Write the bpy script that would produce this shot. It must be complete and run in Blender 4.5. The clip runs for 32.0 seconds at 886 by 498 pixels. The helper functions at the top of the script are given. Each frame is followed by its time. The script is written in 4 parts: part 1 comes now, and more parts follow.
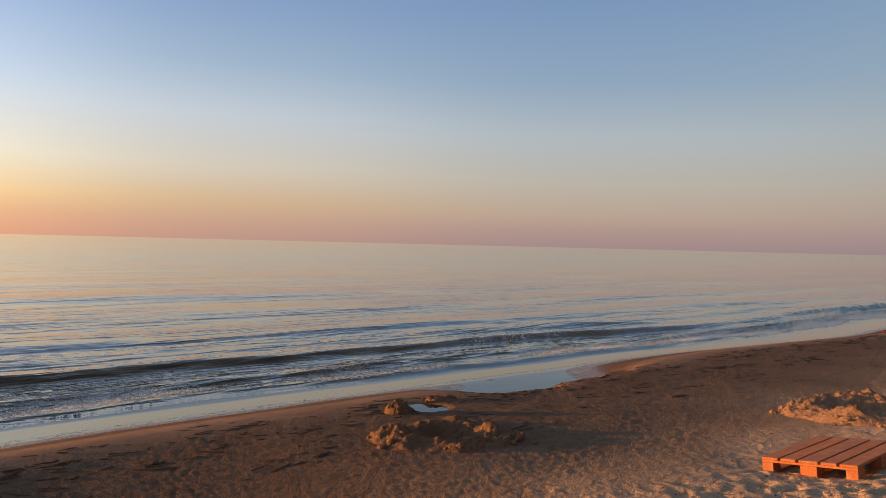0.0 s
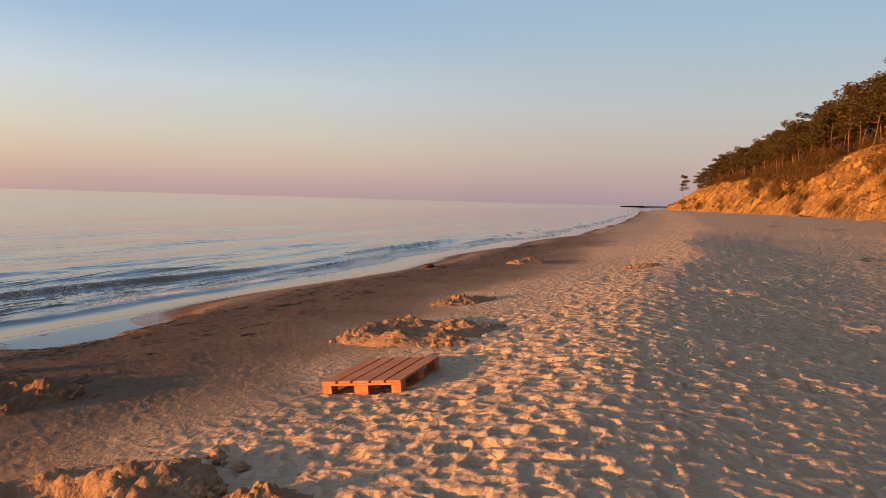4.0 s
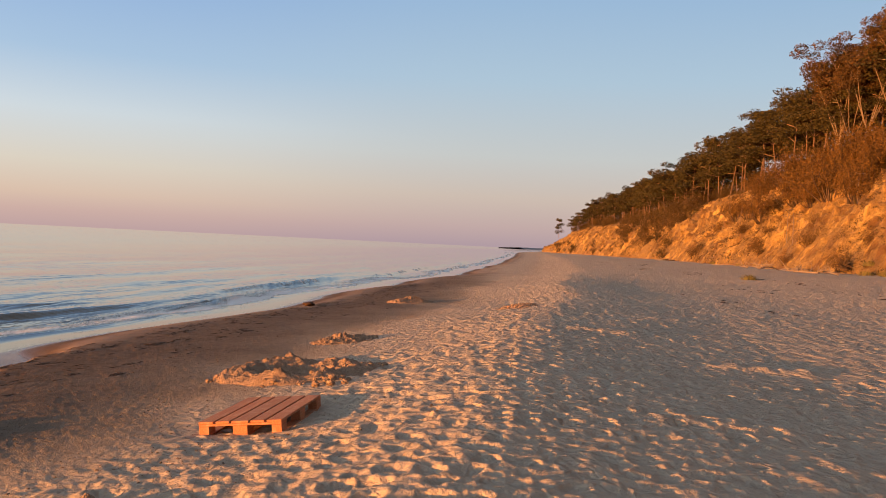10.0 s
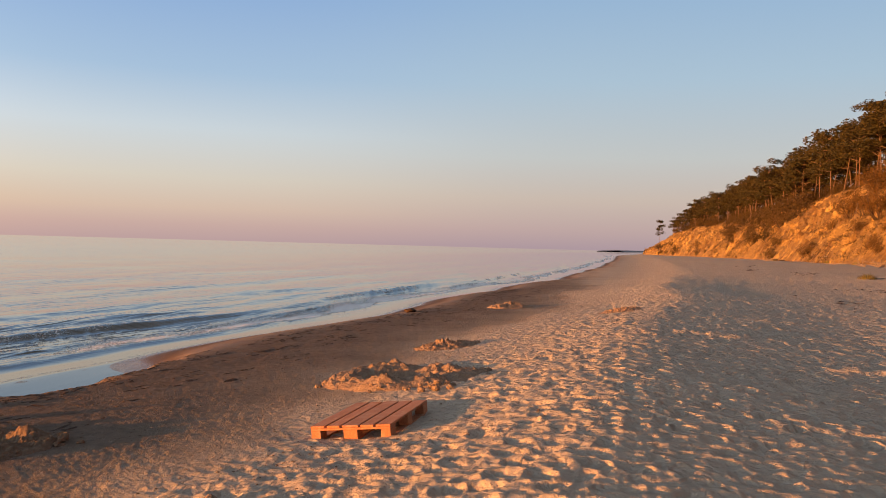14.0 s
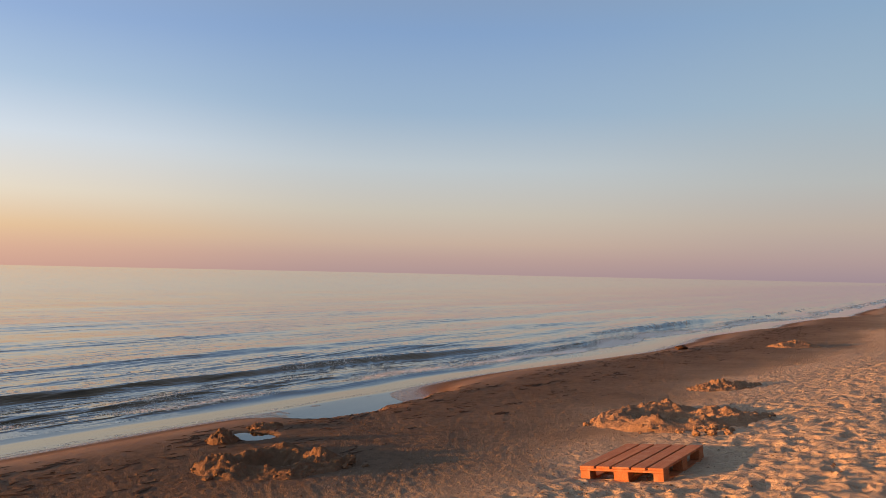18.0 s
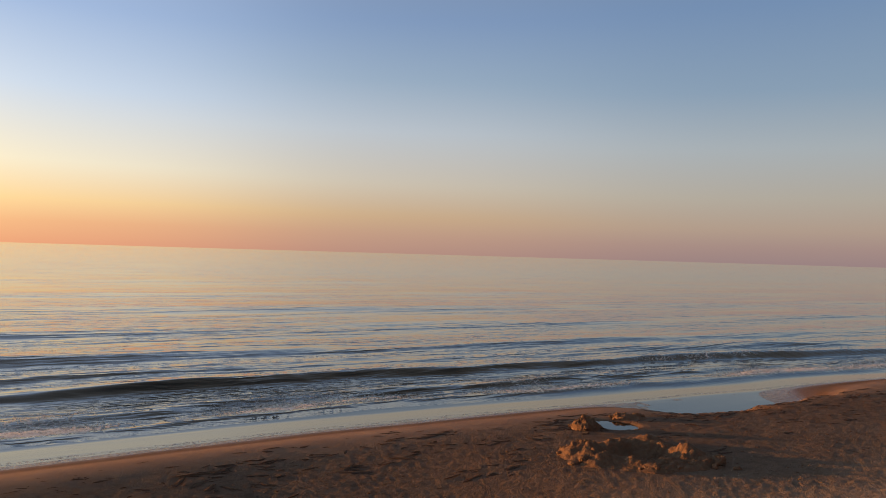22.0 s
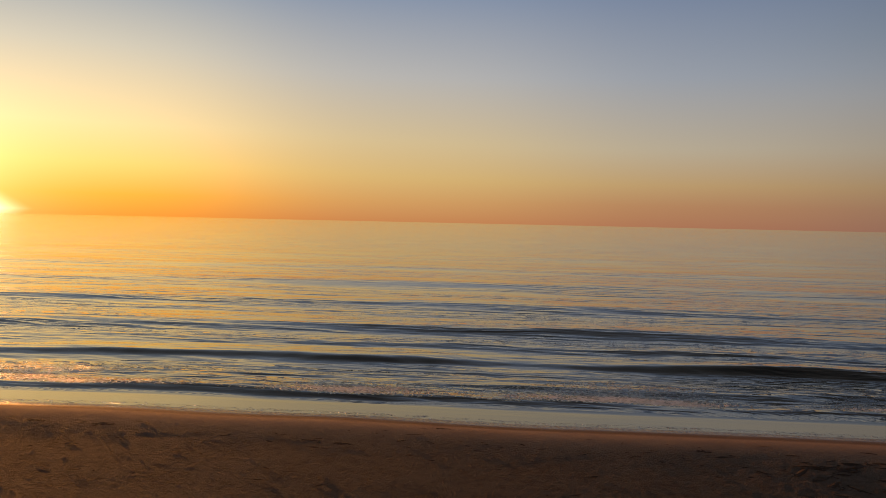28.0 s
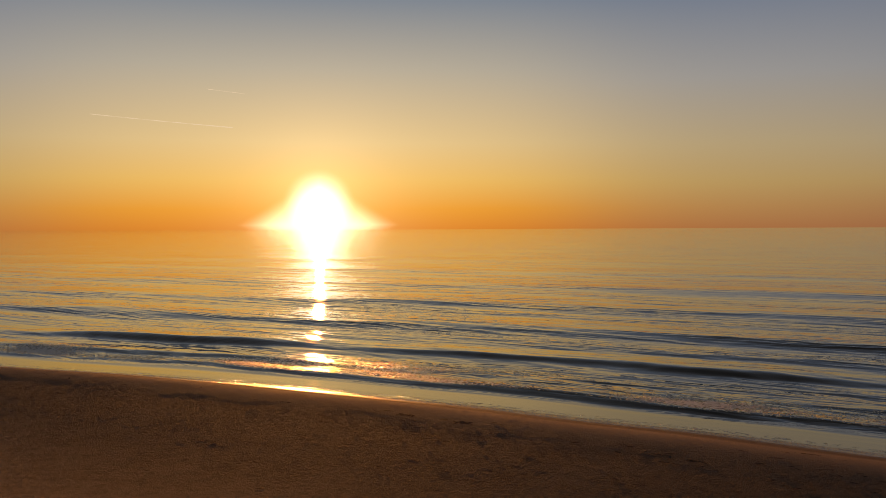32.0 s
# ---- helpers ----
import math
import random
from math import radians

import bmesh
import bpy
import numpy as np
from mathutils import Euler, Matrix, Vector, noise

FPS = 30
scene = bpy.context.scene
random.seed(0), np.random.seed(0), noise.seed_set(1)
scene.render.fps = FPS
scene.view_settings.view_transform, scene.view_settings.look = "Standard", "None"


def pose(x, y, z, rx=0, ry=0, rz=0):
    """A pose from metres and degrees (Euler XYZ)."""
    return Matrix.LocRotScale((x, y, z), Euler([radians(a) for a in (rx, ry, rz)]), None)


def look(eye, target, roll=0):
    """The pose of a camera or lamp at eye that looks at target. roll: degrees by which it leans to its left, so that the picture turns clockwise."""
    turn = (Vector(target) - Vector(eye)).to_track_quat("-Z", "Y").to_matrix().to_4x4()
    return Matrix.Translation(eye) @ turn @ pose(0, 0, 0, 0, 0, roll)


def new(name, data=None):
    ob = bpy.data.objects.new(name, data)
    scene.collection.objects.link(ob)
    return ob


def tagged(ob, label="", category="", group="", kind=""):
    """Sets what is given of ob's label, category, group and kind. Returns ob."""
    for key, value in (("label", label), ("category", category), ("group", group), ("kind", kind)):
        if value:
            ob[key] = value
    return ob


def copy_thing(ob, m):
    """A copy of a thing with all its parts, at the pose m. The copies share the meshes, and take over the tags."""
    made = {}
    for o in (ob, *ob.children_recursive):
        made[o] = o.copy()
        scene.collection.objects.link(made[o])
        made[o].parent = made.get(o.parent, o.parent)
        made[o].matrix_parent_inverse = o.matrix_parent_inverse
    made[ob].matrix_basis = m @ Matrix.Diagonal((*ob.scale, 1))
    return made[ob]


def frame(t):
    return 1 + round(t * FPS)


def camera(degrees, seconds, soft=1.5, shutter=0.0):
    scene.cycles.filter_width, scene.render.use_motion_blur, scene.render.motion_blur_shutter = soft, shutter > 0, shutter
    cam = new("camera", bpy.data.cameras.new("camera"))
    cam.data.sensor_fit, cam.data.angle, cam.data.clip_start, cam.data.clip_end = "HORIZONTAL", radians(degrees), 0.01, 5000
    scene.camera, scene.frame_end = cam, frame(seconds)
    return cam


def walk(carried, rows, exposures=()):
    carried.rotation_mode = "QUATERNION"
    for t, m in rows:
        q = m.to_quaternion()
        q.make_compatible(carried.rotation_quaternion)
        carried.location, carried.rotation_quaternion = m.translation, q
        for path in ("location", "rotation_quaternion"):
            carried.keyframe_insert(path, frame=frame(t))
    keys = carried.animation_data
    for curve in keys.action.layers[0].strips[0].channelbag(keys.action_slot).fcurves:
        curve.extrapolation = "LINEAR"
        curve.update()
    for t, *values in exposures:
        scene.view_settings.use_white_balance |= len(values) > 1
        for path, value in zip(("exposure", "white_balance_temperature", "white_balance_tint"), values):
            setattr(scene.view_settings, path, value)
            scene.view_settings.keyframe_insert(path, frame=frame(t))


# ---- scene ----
cam = camera(57.20, 32.0, 0.6)
PATH = [
    (0, (0.131, -0.064, 2.630), (14.452, 13.897, 2.511), 1.40),
    (0.5, (0.186, -0.083, 2.630), (15.234, 13.092, 2.574), 1.19),
    (1, (0.206, -0.087, 2.609), (15.941, 12.258, 2.534), 1.87),
    (1.5, (0.219, -0.105, 2.607), (16.847, 11.009, 2.589), 1.89),
    (2, (0.208, -0.140, 2.613), (17.812, 9.351, 2.775), 1.95),
    (2.5, (0.201, -0.198, 2.629), (18.445, 7.996, 2.759), 1.60),
    (3, (0.190, -0.194, 2.629), (18.900, 6.871, 2.695), 1.82),
    (3.5, (0.147, -0.150, 2.610), (19.248, 5.768, 2.248), 1.91),
    (4, (0.080, -0.115, 2.592), (19.416, 4.852, 1.400), 1.64),
    (4.5, (0.021, -0.089, 2.591), (19.451, 4.344, 0.909), 1.77),
    (6.5, (-0.007, -0.112, 2.585), (19.738, 2.939, 1.665), 1.91),
    (7, (-0.003, -0.109, 2.581), (19.783, 2.710, 1.810), 2.25),
    (7.5, (-0.003, -0.102, 2.581), (19.828, 2.442, 2.046), 2.39),
    (8, (-0.008, -0.099, 2.582), (19.856, 2.201, 2.236), 2.56),
    (8.5, (-0.026, -0.100, 2.592), (19.861, 2.024, 2.449), 2.76),
    (9, (-0.029, -0.104, 2.590), (19.871, 1.900, 2.517), 2.76),
    (9.5, (-0.025, -0.102, 2.595), (19.871, 1.938, 2.529), 2.80),
    (10, (-0.016, -0.092, 2.590), (19.871, 2.030, 2.468), 2.77),
    (10.5, (-0.027, -0.081, 2.592), (19.837, 2.242, 2.420), 2.71),
    (11, (-0.037, -0.069, 2.590), (19.800, 2.475, 2.407), 2.56),
    (11.5, (-0.033, -0.055, 2.588), (19.782, 2.660, 2.477), 2.43),
    (12, (-0.049, -0.048, 2.588), (19.751, 2.768, 2.766), 2.35),
    (12.5, (-0.049, -0.032, 2.587), (19.727, 2.943, 2.825), 2.20),
    (13, (-0.053, -0.033, 2.582), (19.642, 3.442, 2.745), 1.90),
    (13.5, (-0.048, -0.028, 2.580), (19.558, 3.925, 2.621), 1.77),
    (15.5, (0.015, -0.091, 2.602), (18.972, 6.285, 2.520), 0.68),
    (16, (0.002, -0.076, 2.603), (18.733, 6.935, 2.678), 0.70),
    (16.5, (-0.006, -0.066, 2.609), (18.424, 7.698, 2.784), 0.77),
    (17, (-0.006, -0.048, 2.606), (18.022, 8.605, 2.943), 0.68),
    (17.5, (-0.007, -0.025, 2.603), (17.529, 9.580, 3.095), 0.85),
    (18, (-0.011, -0.009, 2.605), (17.028, 10.446, 3.208), 1.19),
    (18.5, (-0.031, 0.004, 2.608), (16.482, 11.267, 3.300), 1.61),
    (19, (-0.044, 0.017, 2.603), (15.720, 12.308, 3.260), 1.97),
    (19.5, (-0.041, 0.043, 2.601), (15.085, 13.119, 3.092), 1.97),
    (20, (-0.035, 0.079, 2.604), (14.581, 13.728, 2.855), 2.00),
    (20.5, (0.000, 0.084, 2.604), (13.953, 14.413, 2.707), 1.88),
    (21, (0.010, 0.079, 2.604), (13.174, 15.134, 2.694), 1.62),
    (21.5, (0.001, 0.118, 2.592), (12.278, 15.906, 2.708), 1.59),
    (22, (0.004, 0.146, 2.590), (11.156, 16.748, 2.723), 1.66),
    (22.5, (0.003, 0.160, 2.590), (10.090, 17.430, 2.640), 1.70),
    (23, (-0.001, 0.158, 2.579), (8.824, 18.106, 2.616), 1.27),
    (23.5, (0.000, 0.155, 2.579), (7.612, 18.650, 2.518), 1.08),
    (24, (-0.002, 0.136, 2.590), (6.320, 19.110, 2.410), 1.12),
    (24.5, (0.004, 0.151, 2.583), (5.123, 19.482, 2.301), 1.29),
    (25, (-0.001, 0.152, 2.580), (3.995, 19.745, 2.193), 1.38),
    (25.5, (0.001, 0.153, 2.583), (2.699, 19.965, 2.108), 1.29),
    (27.5, (-0.064, 0.096, 2.601), (-1.779, 20.011, 1.905), 1.34),
    (28, (-0.074, 0.097, 2.597), (-2.673, 19.917, 1.941), 1.25),
    (28.5, (-0.079, 0.083, 2.605), (-3.515, 19.773, 1.899), 1.08),
    (29, (-0.102, 0.076, 2.610), (-4.410, 19.593, 1.894), 0.94),
    (29.5, (-0.127, 0.048, 2.611), (-5.458, 19.314, 1.988), 0.50),
    (30, (-0.075, 0.076, 2.580), (-6.679, 18.949, 2.145), 0.32),
    (30.5, (-0.053, 0.083, 2.583), (-7.735, 18.545, 2.174), -0.03),
    (31, (-0.049, 0.131, 2.590), (-8.830, 18.093, 2.076), 0.03),
    (31.5, (-0.090, 0.144, 2.606), (-9.700, 17.675, 2.060), -0.21),
    (32, (-0.135, 0.137, 2.589), (-10.492, 17.239, 2.092), -0.26),
]
walk(cam, [(t, look(eye, target, roll)) for t, eye, target, roll in PATH],
     [(0, 0.62, 6500, 10), (1, 0.62, 6500, 10), (2, 0.69, 6500, 10), (3, 0.85, 6500, 10), (4, 1.03, 6500, 10), (7, 1.24, 6500, 10), (9, 1.18, 6500, 10), (13, 1.11, 6500, 10), (16, 1.02, 6500, 10), (19, 0.79, 6500, 10), (21, 0.63, 6500, 10), (23, 0.25, 6500, 10), (25, -0.10, 6500, 10), (27.5, -0.52, 6800, 13), (29, -0.72, 7000, 15), (30, -0.90, 7050, 15.5), (32, -1.20, 7100, 16)])

# ---- sky and sun ----
SUN_YAW, SUN_EL = 39.84, 1.9
SUN_DIR = Vector((-math.sin(radians(SUN_YAW)) * math.cos(radians(SUN_EL)), math.cos(radians(SUN_YAW)) * math.cos(radians(SUN_EL)), math.sin(radians(SUN_EL))))
sun = new("sun", bpy.data.lights.new("sun", "SUN"))
sun.data.energy, sun.data.angle, sun.data.color = 6.3, radians(0.53), (1.0, 0.375, 0.082)
sun.matrix_world = Matrix.Translation((0, 0, 60)) @ SUN_DIR.to_track_quat("Z", "Y").to_matrix().to_4x4()


def lin(r, g, b, k=1.0):
    """Linear colour from 0-255 display values."""
    def one(v):
        v /= 255
        return k * (v / 12.92 if v <= 0.04045 else ((v + 0.055) / 1.055) ** 2.4)
    return (one(r), one(g), one(b), 1.0)


class Nodes:
    """Short hand for building node trees."""

    def __init__(self, tree):
        self.t = tree
        tree.nodes.clear()

    def add(self, kind, **values):
        n = self.t.nodes.new(kind)
        for key, v in values.items():
            if key == "op":
                n.operation = v
            elif key == "blend":
                n.data_type, n.blend_type = "RGBA", v
        return n

    def link(self, a, b):
        self.t.links.new(a, b)

    def math(self, op, a, b=0.0, c=0.0, clamp=False):
        n = self.t.nodes.new("ShaderNodeMath")
        n.operation, n.use_clamp = op, clamp
        for i, v in enumerate((a, b, c)):
            if isinstance(v, (int, float)):
                n.inputs[i].default_value = v
            else:
                self.link(v, n.inputs[i])
        return n.outputs[0]

    def ramp(self, fac, stops, interp="LINEAR"):
        n = self.t.nodes.new("ShaderNodeValToRGB")
        n.color_ramp.interpolation = interp
        el = n.color_ramp.elements
        while len(el) < len(stops):
            el.new(0.5)
        for e, (p, c) in zip(el, stops):
            e.position, e.color = p, c
        self.link(fac, n.inputs[0])
        return n.outputs[0]

    def mix(self, fac, a, b, blend="MIX"):
        n = self.t.nodes.new("ShaderNodeMix")
        n.data_type, n.blend_type = "RGBA", blend
        for i, v in ((0, fac), (6, a), (7, b)):
            if isinstance(v, (int, float)):
                n.inputs[i].default_value = v
            elif isinstance(v, tuple):
                n.inputs[i].default_value = v
            else:
                self.link(v, n.inputs[i])
        return n.outputs[2]

    def span(self, v, lo, hi, smooth=True):
        n = self.t.nodes.new("ShaderNodeMapRange")
        n.interpolation_type = "SMOOTHSTEP" if smooth else "LINEAR"
        self.link(v, n.inputs[0])
        n.inputs[1].default_value, n.inputs[2].default_value = lo, hi
        return n.outputs[0]

    def noise(self, scale, detail=4.0, rough=0.55, vec=None):
        n = self.t.nodes.new("ShaderNodeTexNoise")
        n.inputs["Scale"].default_value, n.inputs["Detail"].default_value, n.inputs["Roughness"].default_value = scale, detail, rough
        if vec is not None:
            self.link(vec, n.inputs["Vector"])
        return n.outputs["Fac"]


def build_world():
    w = bpy.data.worlds.new("evening_sky")
    scene.world = w
    w.use_nodes = True
    n = Nodes(w.node_tree)
    tc = n.add("ShaderNodeTexCoord")
    sep = n.add("ShaderNodeSeparateXYZ")
    n.link(tc.outputs["Generated"], sep.inputs[0])
    x, y, z = sep.outputs
    el = n.math("MULTIPLY", n.math("ARCSINE", z), 180 / math.pi)
    flat = n.math("SQRT", n.math("MAXIMUM", n.math("SUBTRACT", 1.0, n.math("MULTIPLY", z, z)), 1e-5))
    sx, sy = -math.sin(radians(SUN_YAW)), math.cos(radians(SUN_YAW))
    c = n.math("DIVIDE", n.math("ADD", n.math("MULTIPLY", x, sx), n.math("MULTIPLY", y, sy)), flat)
    az = n.math("MULTIPLY", n.math("ARCCOSINE", n.math("MINIMUM", n.math("MAXIMUM", c, -1.0), 1.0)), 180 / math.pi)
    pos = n.math("DIVIDE", n.math("MAXIMUM", el, 0.0), 90.0, clamp=True)
    def tones(k, *stops):
        high = tuple(q * v for q, v in zip((0.76, 0.86, 1.02), stops[-1][1]))
        return n.ramp(pos, [(e / 90, lin(*c, k)) for e, c in stops + ((75, high),)])

    # four sectors of the evening sky, from opposite the sun round to it
    dusk = tones(1.0, (0, (181, 159, 167)), (1.3, (199, 174, 171)), (3.4, (211, 194, 181)), (6.3, (204, 207, 205)), (11.5, (180, 204, 222)), (17.3, (158, 190, 222)), (28, (158, 161, 168)), (40, (160, 158, 158)))
    side = tones(1.15, (0, (187, 159, 157)), (1.0, (199, 169, 160)), (2.2, (213, 188, 168)), (4.2, (213, 204, 189)), (7.5, (201, 211, 217)), (11.2, (164, 190, 216)), (16.7, (139, 171, 213)), (28, (146, 150, 158)), (40, (148, 147, 148)))
    fair = tones(1.4, (0, (200, 158, 142)), (1.2, (211, 170, 146)), (2.6, (222, 188, 150)), (4.8, (223, 211, 192)), (8.5, (205, 214, 223)), (12, (168, 190, 213)), (16, (142, 169, 208)), (28, (136, 141, 150)), (40, (136, 136, 138)))
    gold = tones(2.2, (0, (212, 148, 112)), (1.4, (219, 164, 120)), (2.8, (228, 193, 140)), (5.2, (222, 212, 188)), (10, (183, 196, 212)), (15, (147, 168, 200)), (28, (126, 134, 146)), (40, (118, 122, 128)))
    amber = tones(2.75, (0, (220, 152, 98)), (1.4, (230, 178, 114)), (3.0, (236, 202, 134)), (5.5, (232, 212, 166)), (10, (200, 203, 203)), (15.5, (146, 166, 194)), (28, (120, 128, 140)), (40, (102, 106, 112)))
    ember = tones(5.3, (0, (222, 136, 42)), (1.4, (236, 160, 50)), (3.4, (236, 191, 102)), (6, (224, 198, 142)), (11, (178, 174, 158)), (15.7, (122, 136, 150)), (28, (104, 112, 122)), (40, (86, 90, 96)))
    # the sectors melt into each other by bell-shaped weights
    col, total = None, None
    for tone, at, width in ((dusk, 140.0, 27.0), (side, 96.0, 17.0), (fair, 70.0, 14.0), (gold, 50.0, 12.0), (amber, 30.0, 12.0), (ember, 4.0, 15.0)):
        q = n.math("DIVIDE", n.math("SUBTRACT", az, at), width)
        weight = n.math("EXPONENT", n.math("MULTIPLY", n.math("MULTIPLY", q, q), -1.0))
        sc = n.add("ShaderNodeVectorMath", op="SCALE")
        n.link(tone, sc.inputs[0])
        n.link(weight, sc.inputs["Scale"])
        if col is None:
            col, total = sc.outputs[0], weight
            continue
        ad = n.add("ShaderNodeVectorMath", op="ADD")
        n.link(col, ad.inputs[0])
        n.link(sc.outputs[0], ad.inputs[1])
        col, total = ad.outputs[0], n.math("ADD", total, weight)
    sc = n.add("ShaderNodeVectorMath", op="SCALE")
    n.link(col, sc.inputs[0])
    n.link(n.math("DIVIDE", 1.0, total), sc.inputs["Scale"])
    col = sc.outputs[0]
    # the low sun, and lens bloom put into the sky: dome and horizon flare
    elo = n.math("SUBTRACT", el, SUN_EL - 0.2)
    ang = n.math("SQRT", n.math("ADD", n.math("MULTIPLY", az, az), n.math("MULTIPLY", elo, elo)))
    disc = n.math("MULTIPLY", n.math("EXPONENT", n.math("MULTIPLY", n.math("MULTIPLY", ang, ang), -5.0)), 50.0)
    plate = n.math("MULTIPLY", n.span(ang, 2.6, 0.5), 6.0)
    wing = n.math("ADD", n.math("DIVIDE", az, 4.2), n.math("DIVIDE", n.math("ABSOLUTE", n.math("SUBTRACT", el, 0.3)), 2.6))
    flare = n.math("MULTIPLY", n.span(wing, 1.38, 0.30), 9.0)
    halo = n.math("MULTIPLY", n.math("EXPONENT", n.math("MULTIPLY", ang, -0.30)), 5.0)
    for fac, tint in ((disc, (1.0, 0.80, 0.50)), (plate, (0.90, 0.86, 0.74)), (halo, (0.80, 0.56, 0.26)), (flare, (1.0, 0.84, 0.56))):
        sc = n.add("ShaderNodeVectorMath", op="SCALE")
        sc.inputs[0].default_value = tint
        n.link(fac, sc.inputs["Scale"])
        ad = n.add("ShaderNodeVectorMath", op="ADD")
        n.link(col, ad.inputs[0])
        n.link(sc.outputs[0], ad.inputs[1])
        col = ad.outputs[0]
    # the physical sky takes over overhead
    sky = n.add("ShaderNodeTexSky")
    sky.sky_type, sky.sun_disc = "NISHITA", False
    sky.sun_elevation, sky.sun_rotation = radians(SUN_EL), radians(-SUN_YAW)
    sc = n.add("ShaderNodeVectorMath", op="SCALE")
    n.link(sky.outputs[0], sc.inputs[0])
    sc.inputs["Scale"].default_value = 0.12
    col = n.mix(n.math("MULTIPLY", n.span(el, 45.0, 85.0), 0.35), col, sc.outputs[0])
    bg = n.add("ShaderNodeBackground")
    n.link(col, bg.inputs[0])
    bg.inputs[1].default_value = SKY_STRENGTH
    out = n.add("ShaderNodeOutputWorld")
    n.link(bg.outputs[0], out.inputs[0])


SKY_STRENGTH = 0.42
build_world()

# ---- materials ----


def material(name):
    m = bpy.data.materials.new(name)
    m.use_nodes = True
    n = Nodes(m.node_tree)
    p = n.add("ShaderNodeBsdfPrincipled")
    out = n.add("ShaderNodeOutputMaterial")
    n.link(p.outputs[0], out.inputs[0])
    return m, n, p


def bump(n, p, height, strength, distance):
    b = n.add("ShaderNodeBump")
    b.inputs["Strength"].default_value, b.inputs["Distance"].default_value = strength, distance
    n.link(height, b.inputs["Height"])
    n.link(b.outputs[0], p.inputs["Normal"])


def sand_material():
    m, n, p = material("beach_sand")
    tc = n.add("ShaderNodeTexCoord")
    v = tc.outputs["Object"]
    wet = n.add("ShaderNodeAttribute")
    wet.attribute_name = "wet"
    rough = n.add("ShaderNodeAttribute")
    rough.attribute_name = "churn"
    big = n.noise(0.35, 3, 0.5, v)
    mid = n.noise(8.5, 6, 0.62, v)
    fine = n.noise(240.0, 2, 0.6, v)
    dry = n.mix(big, (0.395, 0.315, 0.24, 1), (0.475, 0.39, 0.30, 1))
    # darker mottling in the colour stands in for shading of trodden dents
    dry = n.mix(n.math("MULTIPLY", n.span(mid, 0.45, 0.68), 0.42), dry, (0.36, 0.285, 0.215, 1))
    dry = n.mix(n.math("MULTIPLY", n.span(fine, 0.55, 0.8), 0.28), dry, (0.24, 0.19, 0.15, 1))
    damp = n.mix(big, (0.175, 0.118, 0.089, 1), (0.23, 0.158, 0.119, 1))
    damp = n.mix(n.span(wet.outputs["Fac"], 0.60, 0.78), damp, n.mix(big, (0.092, 0.061, 0.045, 1), (0.115, 0.077, 0.057, 1)))
    # churned damp sand gets the same dent shading mottled into its colour
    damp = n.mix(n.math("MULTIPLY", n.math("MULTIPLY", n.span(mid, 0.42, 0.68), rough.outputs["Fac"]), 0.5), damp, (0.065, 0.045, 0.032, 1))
    damp = n.mix(n.math("MULTIPLY", n.span(fine, 0.55, 0.8), 0.3), damp, (0.12, 0.09, 0.07, 1))
    wv = n.span(n.math("ADD", wet.outputs["Fac"], n.math("MULTIPLY", n.math("SUBTRACT", n.noise(1.6, 4, 0.6, v), 0.5), 0.25)), 0.10, 0.72)
    soak = n.span(wet.outputs["Fac"], 0.90, 0.99)
    n.link(n.math("SUBTRACT", n.math("SUBTRACT", 0.95, n.math("MULTIPLY", n.span(wet.outputs["Fac"], 0.75, 0.92), 0.40)), n.math("MULTIPLY", soak, 0.40)), p.inputs["Roughness"])
    n.link(n.math("ADD", n.math("MULTIPLY", soak, 0.26), 0.12), p.inputs["Specular IOR Level"])
    grit = n.noise(70.0, 3, 0.7, v)
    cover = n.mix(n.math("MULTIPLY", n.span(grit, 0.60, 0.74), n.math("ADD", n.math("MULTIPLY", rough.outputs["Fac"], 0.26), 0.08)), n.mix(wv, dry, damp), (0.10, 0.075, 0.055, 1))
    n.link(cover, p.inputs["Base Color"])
    h = n.math("ADD", n.math("MULTIPLY", n.noise(26.0, 5, 0.7, v), n.math("ADD", n.math("MULTIPLY", rough.outputs["Fac"], n.math("ADD", n.math("MULTIPLY", n.span(wet.outputs["Fac"], 0.15, 0.40), 2.0), 0.35)), 0.12)), n.math("MULTIPLY", fine, 0.04))
    h = n.math("ADD", h, n.math("MULTIPLY", n.math("MULTIPLY", n.noise(10.0, 3, 0.6, v), rough.outputs["Fac"]), 0.7))
    dent = n.add("ShaderNodeTexVoronoi")
    dent.feature = "SMOOTH_F1"
    dent.inputs["Scale"].default_value = 5.2
    dent.inputs["Smoothness"].default_value = 0.5
    warp = n.add("ShaderNodeVectorMath", op="ADD")
    wn = n.add("ShaderNodeTexNoise")
    wn.inputs["Scale"].default_value = 2.4
    n.link(v, wn.inputs["Vector"])
    n.link(v, warp.inputs[0])
    n.link(wn.outputs["Color"], warp.inputs[1])
    n.link(warp.outputs[0], dent.inputs["Vector"])
    h = n.math("ADD", h, n.math("MULTIPLY", n.math("MULTIPLY", dent.outputs["Distance"], n.span(wet.outputs["Fac"], 0.40, 0.10)), 1.2))
    bump(n, p, h, 1.0, 0.055)
    return m


